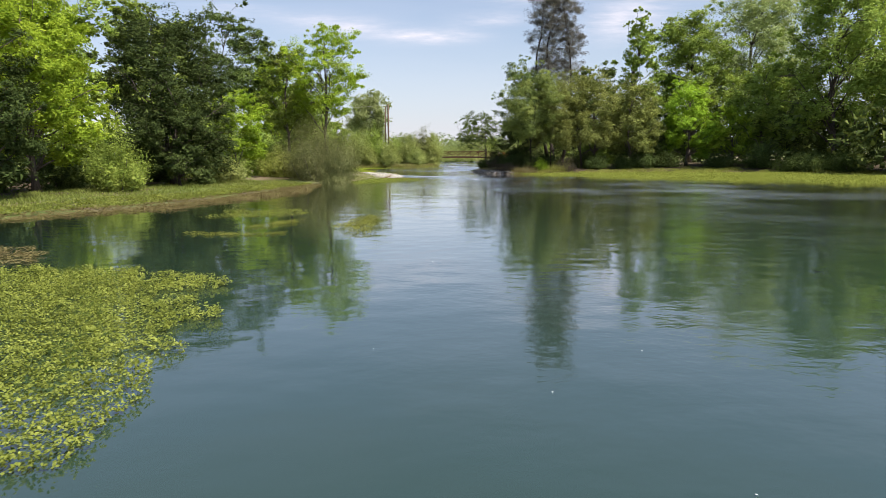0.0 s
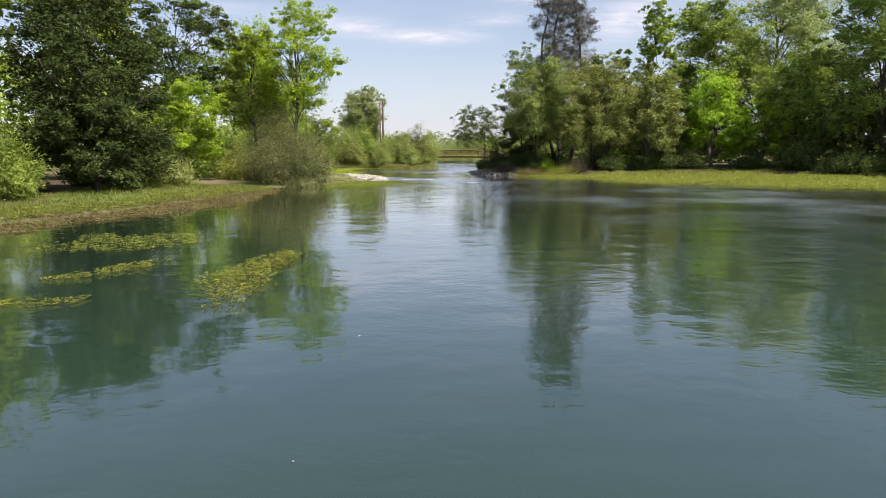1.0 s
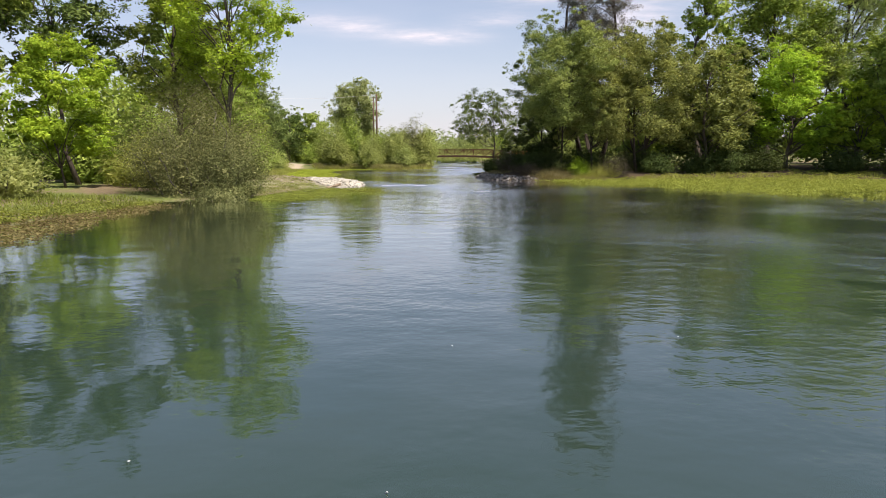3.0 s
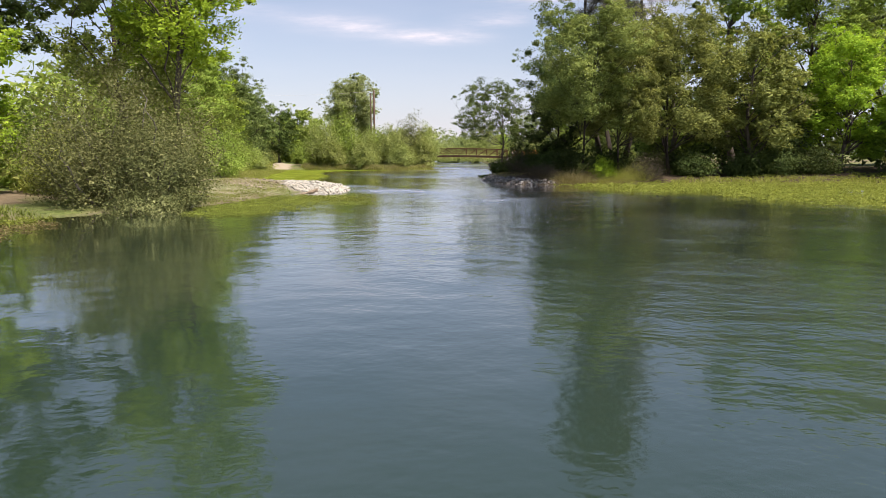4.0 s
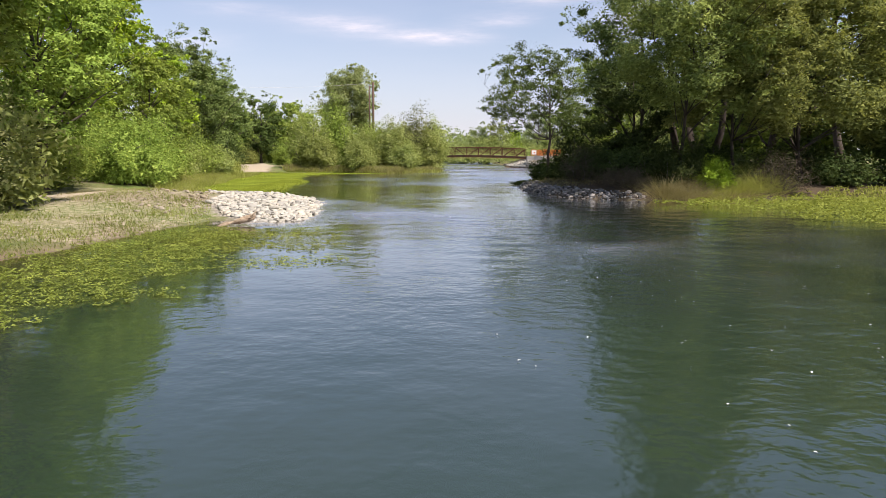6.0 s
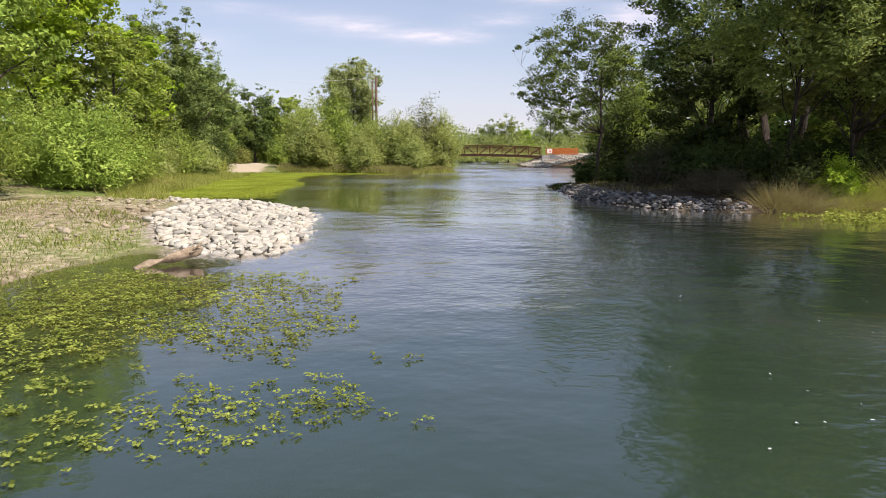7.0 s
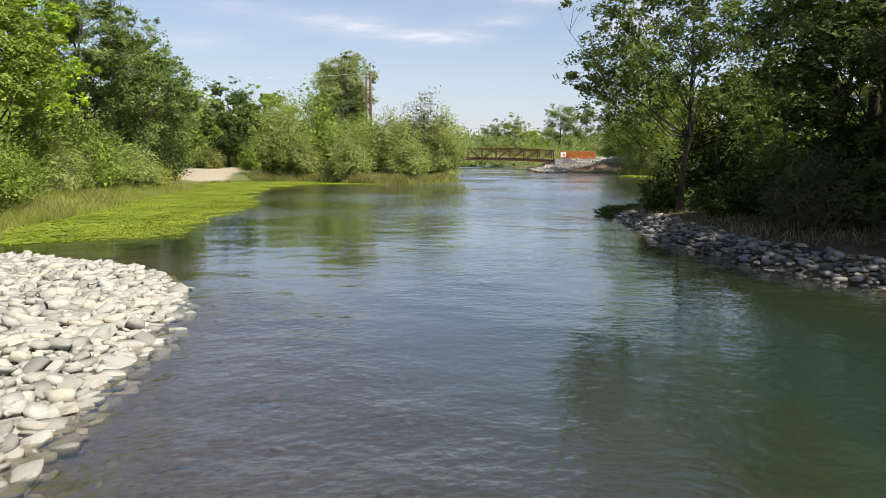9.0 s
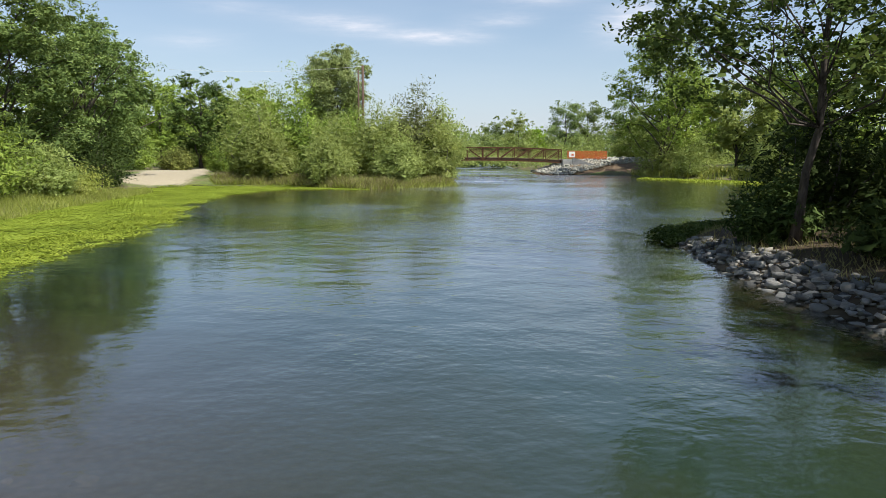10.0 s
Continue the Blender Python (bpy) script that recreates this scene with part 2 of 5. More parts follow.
def water_material():
    m, k = material("river water")
    pos = k.n("ShaderNodeNewGeometry").outputs["Position"]
    depth = k.n("ShaderNodeAttribute", attr="depth").outputs["Fac"]
    flow = k.n("ShaderNodeAttribute", attr="flow").outputs["Fac"]
    swell = k.noise(k.scaled(pos, 0.7, 0.9, 1.0), 0.55, 2.0)
    ripple = k.noise(k.scaled(pos, 0.85, 1.0, 1.0, 0.3), 1.05, 3.0, 0.5)
    fine = k.noise(k.scaled(pos, 1.0, 1.25, 1.0, -0.35), 5.0, 2.0, 0.5)
    patch = k.ramp(k.noise(pos, 0.10, 3.0), (0.42, 0.35), (0.62, 1.0))
    rough = k.math("MULTIPLY", k.math("ADD", k.math("MULTIPLY", k.math("MINIMUM", flow, 2.0), 1.25), 0.16), patch)
    h = k.math("ADD", k.math("MULTIPLY", swell, k.math("ADD", k.math("MULTIPLY", k.math("MINIMUM", flow, 1.0), 1.0), 1.2)), k.math("MULTIPLY", k.math("MULTIPLY", ripple, 3.0), rough))
    h = k.math("ADD", h, k.math("MULTIPLY", k.math("MULTIPLY", fine, 0.75), rough))
    nrm = k.bump(h, 0.017)
    clear = k.math("EXPONENT", k.math("MULTIPLY", depth, -1.7))
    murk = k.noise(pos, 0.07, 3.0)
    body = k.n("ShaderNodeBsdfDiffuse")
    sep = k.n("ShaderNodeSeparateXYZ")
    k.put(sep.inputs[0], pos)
    # body colour graded by Y; the trees' dark reflections are put into it
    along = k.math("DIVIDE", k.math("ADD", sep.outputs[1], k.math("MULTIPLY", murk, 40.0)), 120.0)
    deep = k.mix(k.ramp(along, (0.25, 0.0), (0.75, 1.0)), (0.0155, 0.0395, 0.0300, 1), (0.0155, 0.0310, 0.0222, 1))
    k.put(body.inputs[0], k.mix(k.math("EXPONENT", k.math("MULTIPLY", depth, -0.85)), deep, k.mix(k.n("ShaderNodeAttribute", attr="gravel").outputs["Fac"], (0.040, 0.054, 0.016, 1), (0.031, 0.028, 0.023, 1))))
    seen = k.n("ShaderNodeBsdfTransparent")
    k.put(seen.inputs[0], (0.86, 0.82, 0.74, 1))
    under = k.n("ShaderNodeMixShader")
    k.put(under.inputs[0], clear)
    k.put(under.inputs[1], body)
    k.put(under.inputs[2], seen)
    gloss = k.n("ShaderNodeBsdfGlossy")
    k.put(gloss.inputs["Roughness"], k.math("ADD", k.math("MULTIPLY", rough, 0.10), 0.04))
    gloss.inputs[0].default_value = (0.97, 0.97, 1.0, 1)
    k.put(gloss.inputs["Normal"], nrm)
    fres = k.n("ShaderNodeFresnel")
    fres.inputs[0].default_value = 1.52
    k.put(fres.inputs["Normal"], nrm)
    top = k.n("ShaderNodeMixShader")
    k.put(top.inputs[0], k.math("ADD", k.math("MULTIPLY", fres, 1.32), 0.025, True))
    k.put(top.inputs[1], under)
    k.put(top.inputs[2], gloss)
    finish(k, top)
    return m


def plain_material(name, a, b, rough=0.8, metal=0.0, scale=3.0, bump=0.01):
    m, k = material(name)
    obj = k.n("ShaderNodeTexCoord").outputs["Object"]
    f = k.noise(obj, scale, 6.0, 0.65)
    col = k.mix(k.ramp(f, (0.3, 0.0), (0.7, 1.0)), (*a, 1), (*b, 1))
    finish(k, principled(k, col, rough, metal, k.bump(f, bump)))
    return m


RUST = plain_material("weathered brown steel", (0.058, 0.023, 0.009), (0.120, 0.050, 0.019), 0.75, 0.15, 2.0)
# rust tone darkened further to hold the shadow under the deck
RUST_DARK = plain_material("rusted floor beams darkened for shade", (0.022, 0.012, 0.008), (0.055, 0.028, 0.015), 0.8, 0.15, 2.0)
PLANK = plain_material("weathered deck planks", (0.16, 0.11, 0.07), (0.30, 0.22, 0.15), 0.85)
CONCRETE = plain_material("abutment concrete", (0.24, 0.23, 0.22), (0.36, 0.35, 0.33), 0.9)
ORANGE = plain_material("orange plastic netting", (0.60, 0.13, 0.03), (0.75, 0.20, 0.05), 0.6)
WHITE = plain_material("white painted board", (0.72, 0.72, 0.70), (0.82, 0.82, 0.80), 0.6)
POLE = plain_material("tarred pole wood", (0.070, 0.040, 0.028), (0.125, 0.078, 0.055), 0.9, 0.0, 4.0)
DRIFT = plain_material("bleached drift wood", (0.13, 0.085, 0.05), (0.36, 0.29, 0.20), 0.9, 0.0, 5.0, 0.03)
METAL = plain_material("dull metal", (0.20, 0.20, 0.20), (0.32, 0.32, 0.32), 0.5, 0.6)
GROUND = ground_material()
WATER = water_material()


# ---- mesh helpers ----
rng = np.random.default_rng(7)


class Geo:
    """Collects vertices and faces of one mesh."""

    def __init__(self):
        self.v, self.f = [], []

    def tube(self, pts, radii, sides=7):
        pts = [Vector(p) for p in pts]
        base = len(self.v)
        for i, p in enumerate(pts):
            d = (pts[min(i + 1, len(pts) - 1)] - pts[max(i - 1, 0)]).normalized()
            a = d.orthogonal().normalized() if abs(d.z) < 0.95 else Vector((1, 0, 0)).cross(d).normalized()
            b = d.cross(a)
            for s in range(sides):
                w = 2 * math.pi * s / sides
                self.v.append(p + (a * math.cos(w) + b * math.sin(w)) * radii[i])
        for i in range(len(pts) - 1):
            for s in range(sides):
                t = (s + 1) % sides
                o = base + i * sides
                self.f.append((o + s, o + t, o + sides + t, o + sides + s))
        self.f.append(tuple(base + s for s in reversed(range(sides))))
        self.f.append(tuple(base + (len(pts) - 1) * sides + s for s in range(sides)))

    def bar(self, a, b, w, h):
        """A square bar from a to b, w wide and h high."""
        a, b = Vector(a), Vector(b)
        d = (b - a).normalized()
        side = d.cross(Vector((0, 0, 1)))
        side = side.normalized() if side.length > 0.01 else Vector((0, 1, 0))
        up = side.cross(d)
        o = len(self.v)
        for p in (a, b):
            for sx, sz in ((-1, -1), (1, -1), (1, 1), (-1, 1)):
                self.v.append(p + side * (sx * w / 2) + up * (sz * h / 2))
        for q in ((0, 3, 2, 1), (4, 5, 6, 7), (0, 1, 5, 4), (1, 2, 6, 5), (2, 3, 7, 6), (3, 0, 4, 7)):
            self.f.append(tuple(o + i for i in q))

    def mesh(self, name, mat, smooth=False):
        me = bpy.data.meshes.new(name)
        me.from_pydata([tuple(p) for p in self.v], [], self.f)
        me.materials.append(mat)
        if smooth:
            me.polygons.foreach_set("use_smooth", [True] * len(me.polygons))
        me.update()
        return me


def quads_mesh(name, quads, mat):
    """A mesh of separate leaves with three or four corners: array (n, corners, 3)."""
    n, c = quads.shape[:2]
    me = bpy.data.meshes.new(name)
    me.vertices.add(c * n)
    me.vertices.foreach_set("co", np.ascontiguousarray(quads, dtype=np.float32).ravel())
    me.loops.add(c * n)
    me.loops.foreach_set("vertex_index", np.arange(c * n, dtype=np.int32))
    me.polygons.add(n)
    me.polygons.foreach_set("loop_start", np.arange(0, c * n, c, dtype=np.int32))
    me.materials.append(mat)
    me.update(calc_edges=True)
    return me


def unit(a):
    return a / np.maximum(np.linalg.norm(a, axis=-1, keepdims=True), 1e-6)


def leaf_quads(c, length, width, g, droop=0.0, lie=0.35, full=False, out=None):
    """Folded leaves at the points c. lie: 0 any turn, 1 lying flat. out: the way that the foliage faces."""
    n = len(c)
    d = g.normal(size=(n, 3))
    d[:, 2] = d[:, 2] * (1 - lie) - droop
    d = unit(d)
    r = g.normal(size=(n, 3)) * (1 - lie)
    r[:, 2] += lie * 2
    if out is not None:
        r = r * 0.75 + out * 1.25
    s = unit(np.cross(d, r))
    nrm = np.cross(s, d)
    L = (length * g.uniform(0.65, 1.3, n))[:, None]
    W = (width * g.uniform(0.7, 1.2, n))[:, None]
    q = np.empty((n, 4, 3))
    if full:
        e = g.uniform(0.25, 0.75, (n, 1))
        q[:, 0] = c - d * L * 0.5 + s * W * 0.5 * e
        q[:, 1] = c + d * L * 0.35 + s * W * 0.5 + nrm * W * 0.15
        q[:, 2] = c + d * L * 0.5 - s * W * 0.5 * e
        q[:, 3] = c - d * L * 0.35 - s * W * 0.5 + nrm * W * 0.15
        return q
    q[:, 0] = c - d * L * 0.5
    q[:, 1] = c + s * W * 0.5 + nrm * W * 0.12
    q[:, 2] = c + d * L * 0.5
    q[:, 3] = c - s * W * 0.5 + nrm * W * 0.12
    return q


def part(name, me, parent, label=""):
    ob = new(name, me)
    ob.parent = parent
    if label:
        tagged(ob, label)
    return ob


def inside(px, py, poly):
    ok = np.zeros(px.shape, bool)
    n = len(poly)
    for i in range(n):
        x0, y0 = poly[i]
        x1, y1 = poly[(i + 1) % n]
        if y0 == y1:
            continue
        cross = ((y0 > py) != (y1 > py)) & (px < (x1 - x0) * (py - y0) / (y1 - y0) + x0)
        ok ^= cross
    return ok


def edge_distance(px, py, poly):
    best = np.full(px.shape, 1e9)
    n = len(poly)
    for i in range(n):
        x0, y0 = poly[i]
        x1, y1 = poly[(i + 1) % n]
        dx, dy = x1 - x0, y1 - y0
        k = np.clip(((px - x0) * dx + (py - y0) * dy) / (dx * dx + dy * dy), 0, 1)
        best = np.minimum(best, np.hypot(px - x0 - k * dx, py - y0 - k * dy))
    return best


def signed(px, py, poly):
    d = edge_distance(px, py, poly)
    return np.where(inside(px, py, poly), -d, d)


# ---- plan of the river ----
LEFT = [(-30, -60), (-27, 5), (-25, 26), (-22, 35), (-18.6, 40), (-17, 48), (-15.4, 58), (-15.2, 66), (-16.8, 71.5),
        (-14.2, 75.0), (-11.4, 79), (-10.2, 84), (-9.8, 88), (-9.2, 91.2), (-7.6, 91.2), (-6.8, 92.0), (-6.5, 94.4), (-6.9, 96.8),
        (-7.2, 99.4), (-7.8, 101.8), (-9.0, 103.8), (-10.6, 105.4), (-13.4, 107.4), (-17, 109.5), (-19.5, 114), (-20.5, 124), (-22.4, 132),
        (-23, 140), (-25.5, 147), (-27.4, 154), (-24.5, 158.6), (-16, 158), (-8.8, 155.2), (-2.6, 160), (-1.2, 165), (-1.8, 180), (-3, 196), (-4, 230), (-8, 320)]
RIGHT = [(14, 320), (13, 230), (12.2, 207), (15.4, 200.5), (24.6, 197), (25, 187), (33, 177), (40, 168), (42, 157), (36, 145), (24, 135.5),
         (14, 129), (8.6, 125), (6.0, 121.5), (5.4, 116.5), (5.3, 112.5), (6.1, 107), (7.3, 104.2), (10, 102.8), (15, 103.6), (23, 105),
         (33, 104.6), (46, 100), (58, 89), (67, 67), (70, 40), (72, 5), (76, -60)]
RIVER = LEFT + RIGHT
BAR = [(-5.6, 91.0), (-5.6, 94), (-6.1, 96.6), (-6.5, 99.6), (-7.2, 102.3), (-8.4, 104.7), (-10, 106.4), (-13.5, 107.6), (-15, 106.2),
       (-12.6, 103), (-11.4, 99), (-10.8, 95.4), (-9, 92), (-6.8, 90.2)]
SANDS = [[(-23, 95.5), (-22, 103), (-17, 103), (-14.8, 100.5), (-15, 97.5), (-17.4, 96)], [(-30.5, 156.5), (-27.6, 155.6), (-25.6, 158.6), (-27.2, 168), (-29.6, 177), (-33.5, 185), (-38, 189), (-36, 174), (-33, 164)]]


# dead leaves under the trees, with the trees' shade put into their colour
WOODFLOOR = [(4, 124), (4, 104), (10, 102.6), (20, 104.2), (33, 104), (46, 99), (60, 88), (72, 66), (90, 80), (70, 130), (30, 136), (14, 126)]
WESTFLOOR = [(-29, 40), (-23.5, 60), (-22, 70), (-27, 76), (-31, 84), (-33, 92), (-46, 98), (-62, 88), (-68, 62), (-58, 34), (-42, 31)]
BANK = [(-22, 90), (-24, 106), (-14, 108), (-11, 103), (-10.5, 96), (-9.6, 91), (-10.5, 84), (-14, 84)]


def lumps(px, py, size):
    """Smooth uneven ground."""
    a = np.sin(px / size * 1.7 + 1.3 * np.sin(py / size * 1.1)) + np.sin(py / size * 1.9 + 1.7 * np.sin(px / size * 0.8 + 2))
    return a * 0.5


def height(px, py):
    px, py = np.asarray(px, float), np.asarray(py, float)
    sd = signed(px, py, RIVER)
    rise = np.where(px < 0, np.interp(py, [60, 90, 102, 112], [0.22, 0.45, 0.5, 0.9]), np.interp(py, [95, 104], [0.5, 1.0]))
    steep = np.where((px > 0) & (px < 20) & (py > 95) & (py < 124), 2.0, 5.5)
    land = 0.04 + rise * (1 - np.exp(-np.maximum(sd, 0) / steep)) + 0.12 * lumps(px, py, 4.0) * np.clip(sd / 3, 0, 1)
    land += np.clip((sd - 25) / 60, 0, 1) * 1.2
    land += 0.25 * np.exp(-((px + 16) / 3.2) ** 2 - ((py - 98.5) / 5.0) ** 2) * np.clip(sd / 2, 0, 1)
    bed = -np.minimum(2.2, 0.05 + 0.26 * np.maximum(-sd, 0) + 0.02 * np.maximum(-sd, 0) ** 1.5)
    z = np.where(sd > 0, land, bed)
    bar = signed(px, py, BAR)
    shoal = -0.12 - 0.045 * np.maximum(bar, 0) - 0.03 * np.maximum(bar - 2.0, 0) ** 1.5
    z = np.where((sd < 0) & (bar < 8), np.maximum(z, shoal), z)
    mound = -0.16 + 0.46 * (1 - np.exp(-np.maximum(-bar, 0) / 1.3))
    return np.where(bar < 0, np.where(sd > 0, np.maximum(mound, land), mound), z)


def height1(x, y):
    return float(height(np.array([x]), np.array([y]))[0])


def grid_sheet(name, xs, ys, zfun, mat, attrs):
    gx, gy = np.meshgrid(xs, ys)
    gz = zfun(gx, gy)
    ny, nx = gx.shape
    co = np.stack([gx, gy, gz], -1).reshape(-1, 3)
    i = np.arange(ny * nx).reshape(ny, nx)
    f = np.stack([i[:-1, :-1], i[:-1, 1:], i[1:, 1:], i[1:, :-1]], -1).reshape(-1, 4)
    me = bpy.data.meshes.new(name)
    me.vertices.add(len(co))
    me.vertices.foreach_set("co", co.astype(np.float32).ravel())
    me.loops.add(4 * len(f))
    me.loops.foreach_set("vertex_index", f.astype(np.int32).ravel())
    me.polygons.add(len(f))
    me.polygons.foreach_set("loop_start", np.arange(0, 4 * len(f), 4, dtype=np.int32))
    me.polygons.foreach_set("use_smooth", np.ones(len(f), dtype=bool))
    for key, fun in attrs.items():
        at = me.attributes.new(key, "FLOAT", "POINT")
        at.data.foreach_set("value", fun(gx, gy).astype(np.float32).ravel())
    me.materials.append(mat)
    me.update(calc_edges=True)
    return new(name, me)


FAR_LO, FAR_HI = [-3000, -1200, -500, -250, -150, -110], [110, 150, 250, 500, 1200, 3000]


def sandiness(px, py):
    s = np.zeros(px.shape)
    for poly in SANDS:
        s = np.maximum(s, np.clip(0.5 - signed(px, py, poly) / 2.5, 0, 1))
    s = np.maximum(s, np.clip(0.7 - signed(px, py, BAR), 0, 1))
    bank = np.clip(0.45 - signed(px, py, BANK) / 2.0, 0, 0.45)
    return np.maximum(s, bank)


ground = grid_sheet("ground", np.array(FAR_LO + list(np.arange(-80, -26, 1.5)) + list(np.arange(-26, 14, 0.5)) + list(np.arange(14, 95, 1.5)) + FAR_HI, float),
                    np.array(FAR_LO[:5] + [-90] + list(np.arange(-30, 24, 2.0)) + list(np.arange(24, 80, 1.0)) + list(np.arange(80, 126, 0.5)) + list(np.arange(126, 235, 1.2)) + [260, 300, 340, 500, 1200, 3000], float),
                    height, GROUND, {"sand": sandiness, "bed": lambda x, y: np.clip(-height(x, y) / 0.12, 0, 1),
                                  "gravel": lambda x, y: np.clip(1.1 - signed(x, y, BAR) / 8.0, 0, 1),
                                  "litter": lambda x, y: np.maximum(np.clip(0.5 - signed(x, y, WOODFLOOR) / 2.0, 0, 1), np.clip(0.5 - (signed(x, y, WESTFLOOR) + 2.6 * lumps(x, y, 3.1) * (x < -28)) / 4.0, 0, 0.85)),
                                  "stony": lambda x, y: np.clip(0.9 - signed(x, y, BAR) / 0.8, 0, 1)})
tagged(ground, "grassy river banks with sandy patches and a muddy bed", "ground", kind="structure")


def flowing(px, py):
    mid = np.interp(py, [-60, 40, 75, 100, 140, 200], [30, 23, 15, 1, 4, 5])
    half = np.interp(py, [-60, 40, 75, 100, 140, 200], [16, 17, 14, 10, 18, 16])
    f = np.exp(-((px - mid) / half) ** 2)
    f = f * np.interp(py, [-60, 0, 40, 60, 86, 100, 110, 126, 200], [0.2, 0.45, 1.25, 1.9, 1.2, 0.55, 0.6, 1.5, 2.0])
    # eddy trailing off the tip of the bar
    t = np.clip((104 - py) / 22, 0, 1)
    line = -7.5 + 10.5 * t
    return f + 2.4 * np.exp(-((px - line) / (1.2 + 2.0 * t)) ** 2) * np.where((py < 106) & (py > 80), np.clip((106 - py) / 4, 0, 1) * np.clip((py - 80) / 6, 0, 1), 0)


def waves(px, py):
    """Low crossing waves of the current, dying out towards the banks."""
    g = np.random.default_rng(17)
    z = np.zeros(px.shape)
    for i in range(26):
        length = 1.1 * 1.085 ** i
        a = g.normal(1.75, 1.3)
        k = 2 * math.pi / length
        bend = 0.5 * np.sin(px * 0.31 + i) + 0.5 * np.sin(py * 0.23 + 2.1 * i)
        group = np.sin(px * g.uniform(0.1, 0.5) + py * g.uniform(0.1, 0.5) + g.uniform(0, 6.283))
        z += 0.0009 * length ** 0.5 * np.maximum(group, 0) * np.sin(k * (px * math.cos(a) + py * math.sin(a)) + 1.4 * bend + g.uniform(0, 6.283))
    deep = np.clip((-height(px, py) - 0.12) / 0.5, 0, 1)
    area = np.clip((px + 20) / 6, 0, 1) * np.clip((26 - px) / 8, 0, 1) * np.clip((py - 40) / 25, 0, 1) * np.clip((190 - py) / 15, 0, 1)
    return z * deep * area * np.minimum(0.35 + 1.0 * flowing(px, py), 1.6)


water = grid_sheet("water", np.array([-120, -60] + list(np.arange(-34, -14, 1.2)) + list(np.arange(-14, 17, 0.34)) + list(np.arange(17.3, 82, 1.4)) + [110, 160], float),
                   np.array([-70, -40] + list(np.arange(-20, 50, 1.6)) + list(np.arange(50, 150, 0.34)) + list(np.arange(150, 190, 0.6)) + list(np.arange(190, 232, 1.6)) + [260, 300, 330], float),
                   waves, WATER,
                   {"depth": lambda x, y: np.maximum(-height(x, y), 0), "flow": flowing, "gravel": lambda x, y: np.clip(1.1 - signed(x, y, BAR) / 8.0, 0, 1)})
tagged(water, "calm green river water with slight ripples", "river", kind="structure")


# ---- trees and bushes ----
def bent(a, b, sag, g, n=6, crook=0.10):
    """Points of a crooked limb from a to b."""
    a, b = np.array(a, float), np.array(b, float)
    t = np.linspace(0, 1, n)[:, None]
    p = a + (b - a) * t
    w = g.normal(size=3) * np.linalg.norm(b - a) * crook
    p += np.sin(t * math.pi) * (w + np.array([0, 0, sag]))
    p[1:-1] += g.normal(size=(n - 2, 3)) * np.linalg.norm(b - a) * 0.25 * crook
    return p


